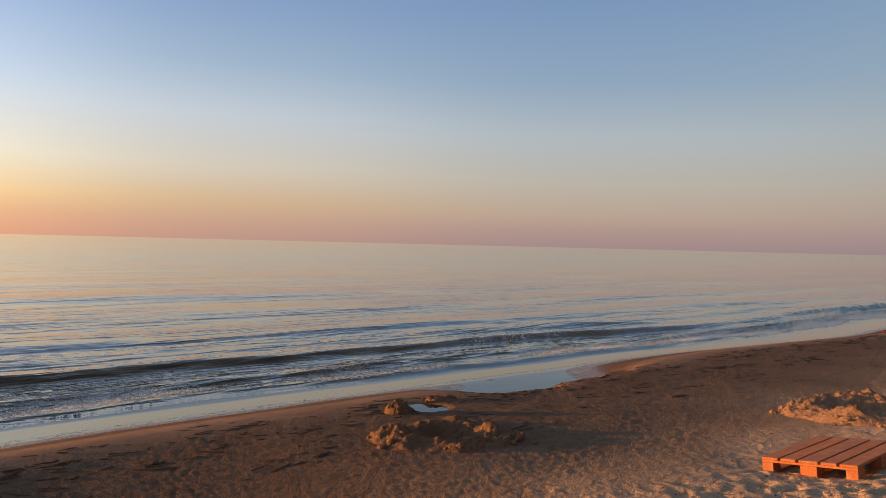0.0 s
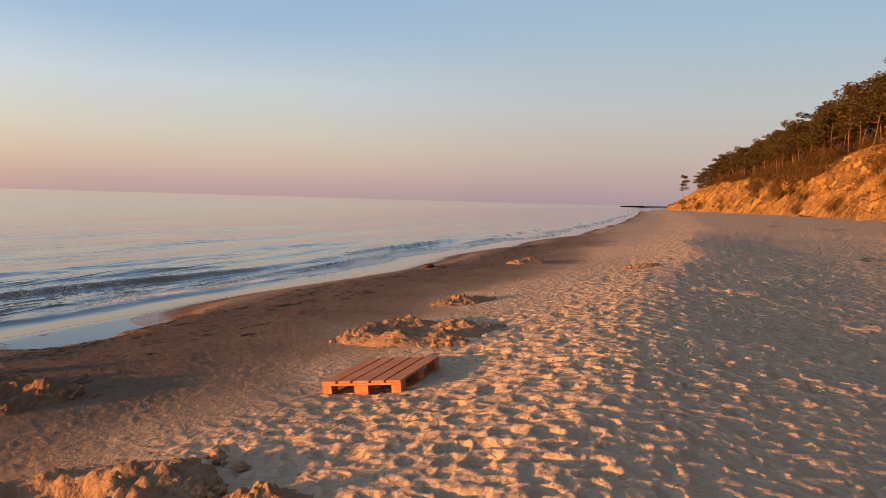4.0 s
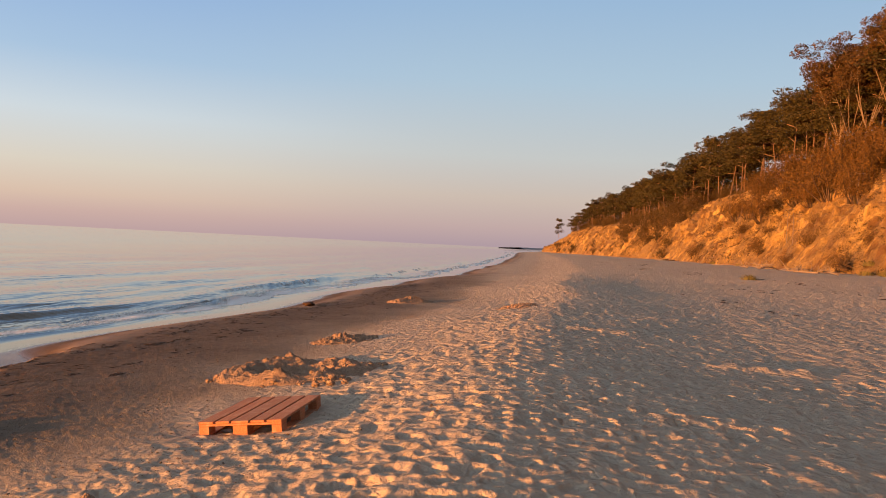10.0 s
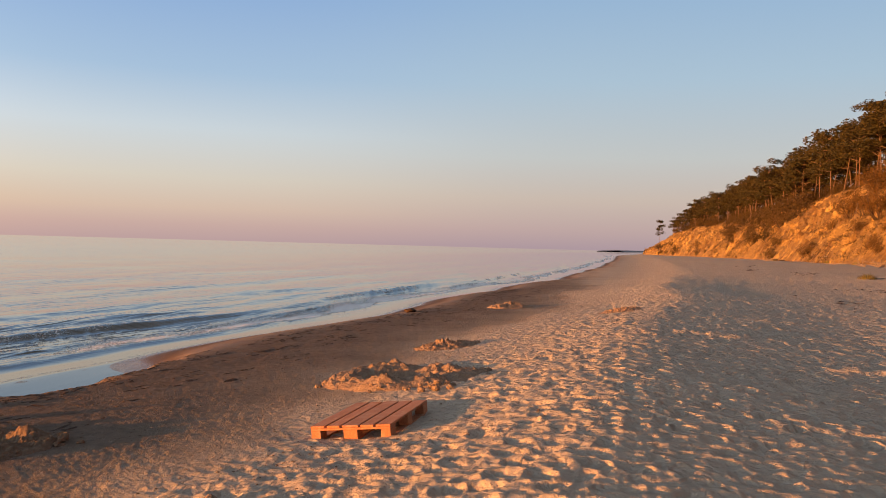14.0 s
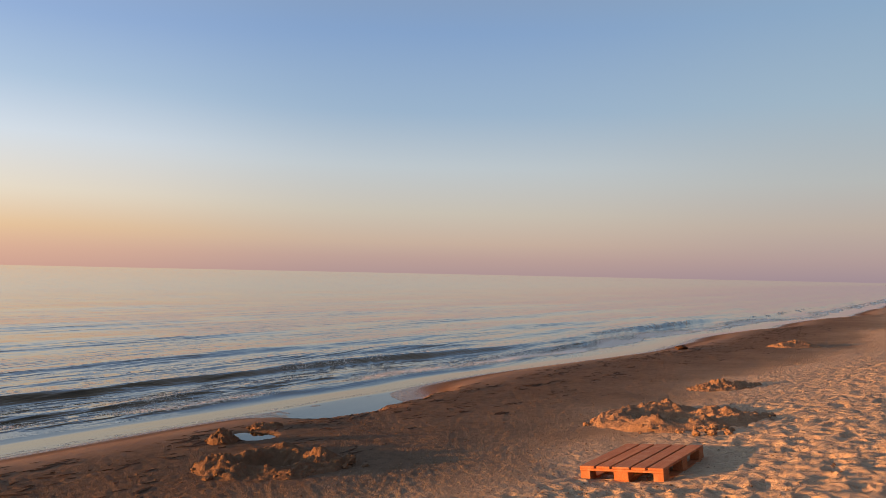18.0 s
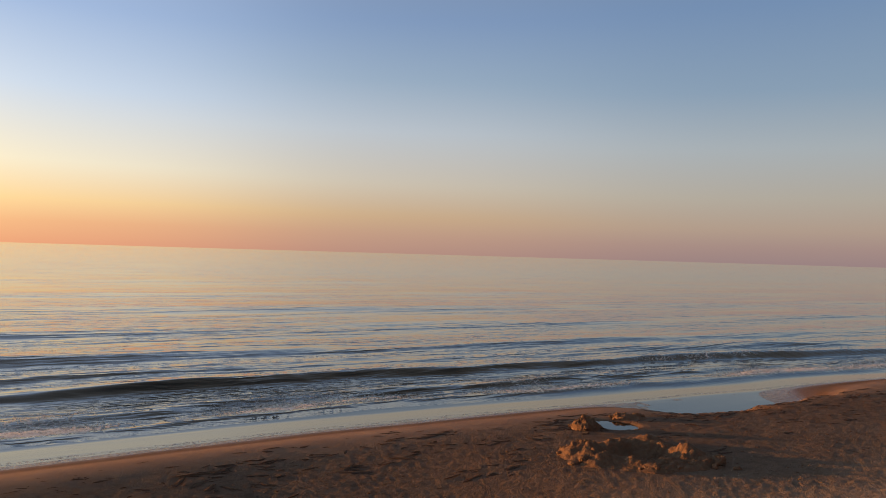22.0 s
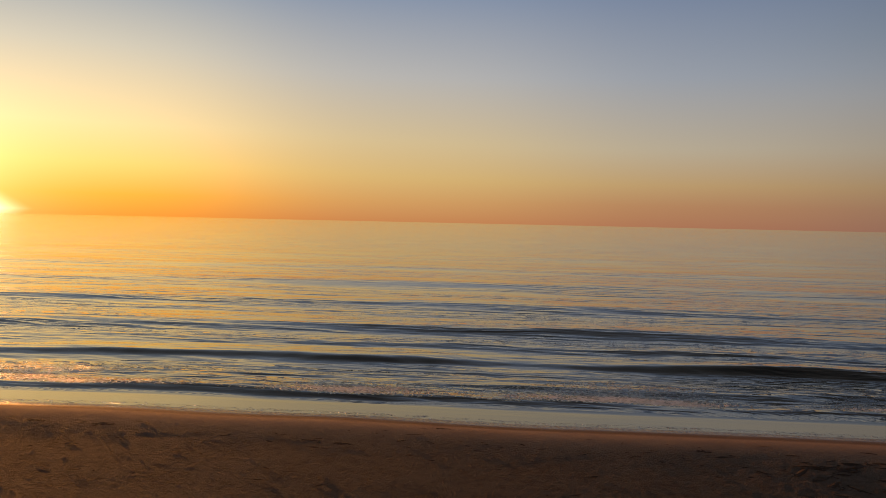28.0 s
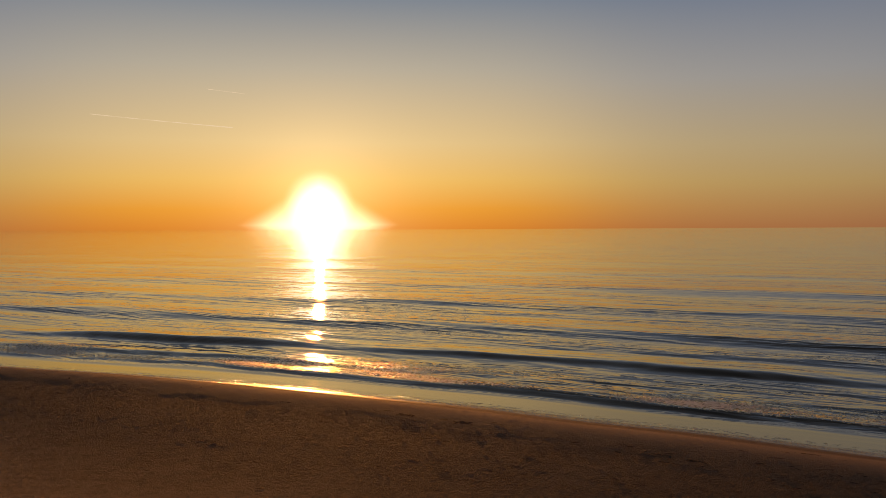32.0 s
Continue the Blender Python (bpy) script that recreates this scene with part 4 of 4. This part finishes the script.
def sand_work(cx, cy, reach, rim, rim_h, lumps, label, seed, name="sand_castle", mat=None):
    """A dug ring of damp sand with clods on it; lumps are x, y, radius, height in metres from its middle."""
    mat = mat or DAMP_SAND
    a = np.linspace(0, 2 * np.pi, 131)[:-1]
    r = np.linspace(0.0, 1.0, 60) ** 0.85 * reach
    A, R = np.meshgrid(a, r)
    x, y = R * np.cos(A), R * np.sin(A)
    gx, gy = x + cx, y + cy
    base = land(gx, gy, False)
    edge = 1 - step(R / reach, 0.70, 1.0)
    add = np.zeros_like(x)
    if rim:
        uneven = 0.4 + 1.1 * np.clip(fbm(np.cos(A) * 1.3 + seed, np.sin(A) * 1.3, 3, 0.6, seed) + 0.45, 0, 1.1)
        add = rim_h * uneven * np.exp(-((R - rim) / (0.32 * rim)) ** 2)
    for lx, ly, lr, lh in lumps:
        add = np.maximum(add, 0.3 * add + 0.80 * lh * np.exp(-((x - lx) ** 2 + (y - ly) ** 2) / (1.5 * lr) ** 2))
    clod = np.clip(0.38 + fbm(gx * 6.5, gy * 6.5, 3, 0.55, seed + 3), 0, 1.2) * 0.62 + np.clip(0.12 + fbm(gx * 13, gy * 13, 3, 0.6, seed + 6), 0, 1) * 0.62
    z = base + (add * (0.9 + 0.3 * clod) + clod * (0.024 + 0.085 * np.clip(add * 6, 0, 0.8))) * edge - 0.018 - 0.05 * (1 - edge)
    top = bpy.data.objects.new(name, None)
    scene.collection.objects.link(top)
    bank = grid_mesh("bank", gx, gy, z, mat, wrap=True)
    bank.parent = top
    r = random.Random(seed)
    for lx, ly, lr, lh in lumps:
        # each heap: a scatter of broken clods over and round it
        if name == "sand_ball":
            sand_lump(cx + lx, cy + ly, lr * 0.75, lh * 0.95, r.uniform(0, 99), top, mat)
        for k in range(20):
            a, d = r.uniform(0, 6.28), lr * 1.5 * r.random() ** 0.6
            q = min(d / (lr * 1.5), 1)
            size = min(0.055, lr * (0.09 + 0.26 * r.random() ** 2))
            sand_lump(cx + lx + d * math.cos(a), cy + ly + d * math.sin(a), size, size * r.uniform(0.6, 0.95), r.uniform(0, 99), top, mat, 0.72 * lh * (1 - q) ** 0.8)
    return tagged(top, label, "sand castle" if rim else "sand mound", "diggings in the sand")


DAMP_SAND = simple("damp_packed_sand", (0.100, 0.063, 0.040), (0.185, 0.121, 0.079), 9.0, 0.95, 22.0, 0.05, 6)
DRY_SAND = simple("dry_crumbled_sand", (0.16, 0.105, 0.066), (0.29, 0.195, 0.130), 9.0, 0.95, 22.0, 0.05, 6)
sand_work(6.50, 6.02, 1.05, 0.52, 0.065, [(-0.50, 0.32, 0.19, 0.13), (-0.62, 0.05, 0.17, 0.10), (0.45, -0.20, 0.11, 0.11), (0.55, 0.42, 0.15, 0.09), (-0.38, -0.55, 0.10, 0.07), (0.25, -0.70, 0.20, 0.07), (-0.12, -0.52, 0.18, 0.06)],
          "crumbling ring of dug damp sand round a hollow", 301)
sand_work(7.10, 7.45, 0.22, 0, 0, [(0, 0, 0.13, 0.15)], "rough ball of damp sand beside a dug hollow", 311, "sand_ball")
sand_work(8.18, 7.74, 0.28, 0, 0, [(-0.12, 0.05, 0.11, 0.08), (0.10, -0.03, 0.10, 0.06)], "low mound of damp sand near the water", 321, "sand_mound")
sand_work(3.98, 3.42, 1.35, 0.64, 0.06, [(0.36, 0.16, 0.10, 0.10), (0.45, 0.04, 0.10, 0.11), (0.24, -0.40, 0.15, 0.15), (0.08, -0.72, 0.17, 0.13), (0.42, -0.62, 0.26, 0.13), (0.72, -0.72, 0.24, 0.09), (0.60, -0.32, 0.20, 0.08), (0.30, -0.95, 0.18, 0.08)],
          "large crumbling bank of dug damp sand round a pit", 331, mat=DRY_SAND)
sand_work(4.14, 1.92, 0.42, 0, 0, [(0, 0, 0.10, 0.11), (0.06, 0.20, 0.07, 0.07)], "two small clods of damp sand on trodden sand", 337, "sand_mound", DRY_SAND)
sand_work(10.95, 3.0, 1.45, 0.82, 0.085, [(-0.25, 0.72, 0.18, 0.10), (-1.0, 0.05, 0.24, 0.14), (-0.65, -0.42, 0.22, 0.11), (0.72, 0.45, 0.26, 0.13), (-1.15, -0.65, 0.22, 0.09), (0.25, -0.85, 0.24, 0.08), (-0.55, 0.75, 0.20, 0.10)],
          "wide ring of dug sand clods behind the pallet", 341, mat=DRY_SAND)
sand_work(15.1, 3.35, 0.8, 0, 0, [(0, 0, 0.24, 0.15), (-0.30, 0.25, 0.18, 0.09), (0.35, -0.25, 0.22, 0.07)], "small mound of loose sand clods", 351, "sand_mound", DRY_SAND)
sand_work(27.5, 3.85, 1.1, 0, 0, [(0, 0, 0.35, 0.17), (-0.45, 0.35, 0.26, 0.12)], "small mound of sand far along the beach", 361, "sand_mound", DRY_SAND)
sand_work(22.2, 0.2, 0.8, 0, 0, [(0, 0, 0.26, 0.09), (0.35, -0.25, 0.22, 0.08)], "small mound of sand on the trodden crest", 371, "sand_mound", DRY_SAND)

# water standing in the small hollow
a = np.linspace(0, 2 * np.pi, 41)[:-1]
A, R = np.meshgrid(a, np.linspace(0, 0.33, 8))
px, py = 7.62 + R * np.cos(A), 7.50 + R * np.sin(A)
pz = float(land_base(np.array([7.62]), np.array([7.50]))[0]) - 0.025
tagged(grid_mesh("puddle", px, py, np.full_like(px, pz), SEA, {"foam": np.zeros_like(px), "calm": np.ones_like(px)}, wrap=True), "small still puddle in a dug hollow", "puddle")

# ---- seaweed and litter on the sand ----


def scraps(name, places, mat, rs, low=0.012, high=0.055, long=2.4):
    """Flat crumpled shreds lying on the sand."""
    P = np.array(places)
    n = len(P)
    size = rs.uniform(low, high, n) * rs.uniform(0.6, 1.4, n) * np.where(P[:, 0] < 2, 0.45, 1.0)
    turn = rs.normal(0, 0.5, n)
    ks = np.arange(8)
    ang = ks[None, :] * np.pi / 4 + rs.uniform(-0.3, 0.3, (n, 8))
    rad = size[:, None] * rs.uniform(0.45, 1.2, (n, 8))
    u, v = rad * np.cos(ang) * rs.uniform(1.0, long, (n, 1)), rad * np.sin(ang) * 0.6
    x = P[:, 0, None] + u * np.cos(turn)[:, None] - v * np.sin(turn)[:, None]
    y = P[:, 1, None] + u * np.sin(turn)[:, None] + v * np.cos(turn)[:, None]
    z = land(x, y) + 0.002 + rs.uniform(0, 0.003, (n, 8))
    cz = land(P[:, 0], P[:, 1]) + 0.004 + size * rs.uniform(0.02, 0.12, n) * np.where(P[:, 0] < 2, 0.3, 1.0)
    co = np.concatenate([np.stack([x, y, z], -1), np.stack([P[:, 0], P[:, 1], cz], -1)[:, None]], 1).reshape(-1, 3)
    base = np.arange(n)[:, None, None] * 9
    tri = np.stack([ks, (ks + 1) % 8, np.full(8, 8)], -1)[None] + base
    return raw(name, co.tolist(), tri.reshape(-1, 3).tolist(), mat)


rs = np.random.RandomState(12)
places = []
for _ in range(560):
    # drift line above the damp band
    cx = rs.uniform(-11, 42)
    cs = rs.normal(2.55, 0.28) if rs.rand() < 0.65 else rs.normal(3.6, 0.7)
    cy = float(WATERLINE(cx)) - cs
    for _ in range(rs.randint(2, 10)):
        places.append((cx + rs.normal(0, 0.30), cy + rs.normal(0, 0.07)))
# west of the camera the line is thin
places = [q for i, q in enumerate(places) if q[0] > 2 or i % 3 == 0]
tagged(scraps("drift_line", places, WRACK, rs, 0.012, 0.06, 3.4), "scattered dark shreds of dried seaweed along the drift line", "seaweed", kind="stuff")
places = [(rs.uniform(-9, 26), 0) for _ in range(700)]
places = [(x, float(WATERLINE(x)) - rs.uniform(2.9, 7.2)) for x, _ in places if x > 1]
tagged(scraps("beach_litter", places, WRACK, rs, 0.005, 0.016, 1.6), "small dark crumbs of weed and shell on the sand", "beach litter", kind="stuff")
places = []
for cx, cy, k in ((70, -9.8, 22), (104, -9.7, 14), (64, -11.9, 20), (39, -10.5, 22), (27, -6.9, 14), (33, -13.7, 22), (85, -11.5, 20), (55, -11.0, 20), (46, -14.5, 16), (95, -13, 14)):
    for _ in range(k):
        places.append((cx + rs.normal(0, 2.2), cy + rs.normal(0, 0.5)))
tagged(scraps("dry_weed", places, WRACK, rs, 0.05, 0.22, 2.0), "brown patches of old seaweed on the upper beach", "seaweed", kind="stuff")


def crumbs(name, places, mat, rs, low, high):
    """Small broken bits of crusted sand, half sunk."""
    P = np.array(places)
    n = len(P)
    size = low + (high - low) * rs.uniform(0, 1, n) ** 2
    ring = np.arange(6) * np.pi / 3
    rad = size[:, None] * rs.uniform(0.6, 1.3, (n, 6))
    x, y = P[:, 0, None] + rad * np.cos(ring), P[:, 1, None] + rad * np.sin(ring)
    z = land(x, y) - 0.003
    tx, ty = P[:, 0, None] + 0.5 * rad * np.cos(ring + 0.4), P[:, 1, None] + 0.5 * rad * np.sin(ring + 0.4)
    tz = land(P[:, 0], P[:, 1])[:, None] + size[:, None] * rs.uniform(0.10, 0.32, (n, 6))
    co = np.concatenate([np.stack([x, y, z], -1), np.stack([tx, ty, tz], -1)], 1).reshape(-1, 3)
    faces = []
    for k in range(n):
        o = 12 * k
        faces += [(o + i, o + (i + 1) % 6, o + 6 + (i + 1) % 6, o + 6 + i) for i in range(6)]
        faces.append(tuple(o + 6 + i for i in range(6)))
    return raw(name, co.tolist(), faces, mat)


places = []
for _ in range(130):
    cx = rs.uniform(2.5, 16)
    cy = float(WATERLINE(cx)) - rs.uniform(2.7, 7.5)
    for _ in range(rs.randint(5, 18)):
        places.append((cx + rs.normal(0, 0.25), cy + rs.normal(0, 0.14)))
for cx, cy, w in ((6.5, 6.02, 0.75), (4.1, 3.2, 0.9), (10.95, 3.0, 1.1), (15.1, 3.35, 0.5), (7.4, 1.2, 0.9), (6.3, 2.6, 0.6)):
    for _ in range(150):
        places.append((cx + rs.normal(0, w * 0.8), cy + rs.normal(0, w * 0.6)))
tagged(crumbs("sand_crumbs", places, DAMP_SAND, rs, 0.006, 0.022), "small broken crumbs of damp sand on the terrace", "sand", kind="stuff")


def clump(x, y, size, seed, name, label, mat, tall=0.5):
    """One matted heap: a lumpy low mound of shreds."""
    r = np.random.RandomState(seed)
    pts = [(x + r.normal(0, size * 0.28), y + r.normal(0, size * 0.10)) for _ in range(26)]
    ob = scraps(name, pts, mat, r, size * 0.14, size * 0.30, 2.0)
    return tagged(ob, label, "seaweed", kind="stuff")


# the one at x 2.62 is a dark patch for a shallow hollow's shade
for i, (x, y, size) in enumerate(((-1.15, 8.45, 0.22), (1.43, 8.04, 0.20), (2.62, 7.75, 0.20), (-4.56, 7.81, 0.30), (-5.3, 7.8, 0.3), (-2.0, 7.63, 0.2), (10.6, 6.1, 0.25), (10.7, 5.5, 0.28), (14.2, 6.65, 0.4), (16.7, 5.8, 0.3), (18.4, 6.1, 0.35), (9.0, 5.95, 0.2))):
    clump(x, y, size * 0.75, 400 + i, "seaweed_clump", "dark matted clump on damp sand: seaweed, or shade of a hollow", WRACK)

# a weed-covered stone by the waterline
bm = bmesh.new()
bmesh.ops.create_icosphere(bm, subdivisions=3, radius=0.17)
for v in bm.verts:
    k = 1 + 0.5 * noise.noise(v.co * 9)
    v.co = Vector((v.co.x * k * 1.25, v.co.y * k, v.co.z * k * 0.42))
stone = part("stone", bm, WRACK, smooth=True)
stone.location = (25.0, 6.73, float(land(np.array([25.0]), np.array([6.73]))[0]) + 0.05)
tagged(stone, "dark weedy stone lying near the waterline", "stone")

# ---- grass, driftwood and roots below the bluff ----


def tussock(seed, w, h):
    r = np.random.RandomState(seed)
    verts, faces = [], []
    for _ in range(260):
        a, d = r.uniform(0, 6.28), w * 0.5 * math.sqrt(r.rand())
        bx, by = d * math.cos(a), d * math.sin(a)
        lean = r.uniform(0.1, 0.9) * h
        tx, ty, tz = bx + lean * math.cos(a) + r.normal(0, 0.05), by + lean * math.sin(a) + r.normal(0, 0.05), h * r.uniform(0.45, 1.1) * (1.05 - 0.75 * (d / (w * 0.5)) ** 2)
        wx, wy = -math.sin(a) * 0.012, math.cos(a) * 0.012
        k = len(verts)
        mx, my, mz = (bx * 0.6 + tx * 0.4), (by * 0.6 + ty * 0.4), tz * 0.62
        verts += [(bx - wx, by - wy, -0.05), (bx + wx, by + wy, -0.05), (mx + wx, my + wy, mz), (mx - wx, my - wy, mz), (tx, ty, tz)]
        faces += [(k, k + 1, k + 2, k + 3), (k + 3, k + 2, k + 4)]
    return raw("grass_tussock", verts, faces, GRASS)


t1 = tussock(1, 0.95, 0.34)
tagged(t1, "yellow-green tussock of dune grass on bare sand", "grass", "dune grass tussocks")
t1.location = (49.8, -13.1, ground_z(49.8, -13.1))
for i, (x, y, k) in enumerate(((62, -24.5, 1.1), (60.5, -25.2, 1.2), (59, -25.0, 1.3), (64, -25.5, 1.1), (108, -23.8, 1.2), (140, -22.9, 1.2), (96, -24, 1.0))):
    t = copy_thing(t1, pose(x, y, ground_z(x, y) - 0.02, 0, 0, i * 70))
    t.scale = (k, k, k * 1.2)

rng = random.Random(77)


def branch(x, y, length, thick, seed, turn):
    """A fallen dead branch with side twigs, lying on the sand."""
    r = random.Random(seed)
    bm = bmesh.new()
    main = bent(r, (0, 0, thick), (length, 0, thick * 1.5), length * 0.06, 6)
    tube(bm, main, [thick * (1 - 0.14 * i) for i in range(6)], 7)
    for k in range(1, 5):
        tip = main[k] + Vector((r.uniform(0.1, 0.5), r.uniform(-0.6, 0.6), r.uniform(0.1, 0.6))) * length * 0.35
        tube(bm, bent(r, main[k], tip, length * 0.05, 4), [thick * 0.4, thick * 0.3, thick * 0.2, thick * 0.08], 5)
    ob = part("driftwood_branch", bm, DEADWOOD)
    ob.matrix_world = pose(x, y, ground_z(x, y) - 0.03, 0, 0, turn)
    return tagged(ob, "grey dead branch fallen at the foot of the bluff", "driftwood", "fallen branches")


for i in range(40):
    x = rng.uniform(60, 150) if i < 22 else rng.uniform(64, 92)
    branch(x, float(FOOT(x)) + rng.uniform(-0.5, 2.2), rng.uniform(1.2, 4.5), rng.uniform(0.04, 0.11), 500 + i, rng.uniform(-40, 40) + (180 if rng.random() < 0.5 else 0))

# an upturned root plate with its stump
roots = bpy.data.objects.new("uprooted_stump", None)
scene.collection.objects.link(roots)
r = random.Random(31)
bm = bmesh.new()
tube(bm, bent(r, (0, 0, 0.5), (2.6, -0.8, 0.4), 0.1, 5), [0.34, 0.28, 0.25, 0.22, 0.20], 9)
part("stump", bm, ROOTWOOD, roots)
for k in range(30):
    a = r.uniform(0, 6.28)
    l = r.uniform(0.35, 1.05)
    bm = bmesh.new()
    tip = Vector((r.uniform(-0.9, 0.5), math.cos(a) * l, max(0.02, 0.55 + math.sin(a) * l)))
    tube(bm, bent(r, (r.uniform(-0.1, 0.3), r.uniform(-0.2, 0.2), 0.5), tip, 0.45, 7), [0.09, 0.075, 0.06, 0.045, 0.032, 0.02, 0.008], 6)
    part("root", bm, ROOTWOOD, roots)
roots.matrix_world = pose(66.5, -24.6, ground_z(66.5, -24.6) + 0.05, 0, 0, -20)
tagged(roots, "dark uprooted tree stump with tangled roots", "tree stump")

# a few thin dead saplings on the slope
for i, (x, v, h) in enumerate(((84, 0.12, 3.4), (88, 0.14, 3.8), (80, 0.4, 3.0), (101, 0.5, 2.6), (110, 0.3, 2.8), (120, 0.55, 2.5))):
    r = random.Random(600 + i)
    cy, cz = cliff_point(np.array([float(x)]), np.array([v]))
    bm = bmesh.new()
    main = bent(r, (0, 0, -0.3), (r.uniform(-0.4, 0.4), 0, h), 0.15, 6)
    tube(bm, main, [0.07, 0.06, 0.05, 0.04, 0.025, 0.01], 6)
    for k in range(1, 6):
        for _ in range(2):
            tube(bm, bent(r, main[k], main[k] + Vector((r.uniform(-1, 1), r.uniform(-1, 1), r.uniform(-0.1, 0.5))) * h * 0.22, 0.05, 3), [0.025, 0.018, 0.006], 4)
    ob = part("sapling", bm, DEADWOOD)
    ob.matrix_world = pose(x, float(cy[0]), float(cz[0]))
    tagged(ob, "thin bare sapling standing on the sand bluff", "sapling", "bare saplings")

# scrub and grass too small to count on the bluff's face
rs = np.random.RandomState(44)
xs = rs.uniform(58, 340, 9000)
vs = rs.uniform(0.0, 1.0, 9000)
keep = (fbm(xs * 0.055, vs * 1.6, 3, 0.6, 95) + 0.30 * (vs > 0.85) + 0.12 * (vs < 0.1) > 0.17)
xs, vs = xs[keep], vs[keep]
ys, zs = cliff_point(xs, vs)
cs = [Vector(c) for c in zip(xs.tolist(), ys.tolist(), zs.tolist())]
sz = [(0.55 * k, 0.55 * k, 0.30 * k) for k in rs.uniform(0.5, 1.5, len(cs)).tolist()]
verts, faces = leaf_cloud(rs, cs, sz, [12] * len(cs), 0.11, 1.2)
tagged(raw("bluff_scrub", verts, faces, SCRUB), "low brown scrub and dry grass clinging to the bluff", "scrub", kind="stuff")

# ---- lone tree at the end of the wood ----
lone = pine(781, 10.0)
lone.matrix_basis = pose(345, -11.7, ground_z(345, -11.7) + 0.3) @ Matrix.Diagonal((0.62, 0.62, 1.0, 1))
tagged(lone, "slender pine standing alone where the wood ends", "tree")

# ---- vapour trails ----
TRAIL = bpy.data.materials.new("vapour_trail")
TRAIL.use_nodes = True
n = Nodes(TRAIL.node_tree)
em, tr, mx, out = n.add("ShaderNodeEmission"), n.add("ShaderNodeBsdfTransparent"), n.add("ShaderNodeMixShader"), n.add("ShaderNodeOutputMaterial")
# sunlight on the vapour is put in as emission
em.inputs[0].default_value, em.inputs[1].default_value = (1.0, 0.80, 0.55, 1), 1.9
tc = n.add("ShaderNodeTexCoord")
n.link(n.math("MULTIPLY", n.span(n.noise(0.02, 3, 0.6, tc.outputs["Object"]), 0.25, 0.7), 0.55), mx.inputs[0])
n.link(tr.outputs[0], mx.inputs[1])
n.link(em.outputs[0], mx.inputs[2])
n.link(mx.outputs[0], out.inputs[0])


def trail(a0, e0, a1, e1, r0, r1, far=4300):
    pts = []
    for i in range(7):
        a, e = radians(a0 + (a1 - a0) * i / 6), radians(e0 + (e1 - e0) * i / 6)
        pts.append(Vector((-math.sin(a) * math.cos(e), math.cos(a) * math.cos(e), math.sin(e))) * far)
    bm = bmesh.new()
    tube(bm, pts, [r0 + (r1 - r0) * i / 6 for i in range(7)], 8)
    tagged(part("vapour_trail", bm, TRAIL, smooth=True), "thin sunlit vapour trail low in the evening sky", "vapour trail", "vapour trails")


trail(54.6, 7.5, 45.6, 6.95, 1.6, 2.4)
trail(47.3, 9.45, 44.8, 9.22, 1.2, 1.0)
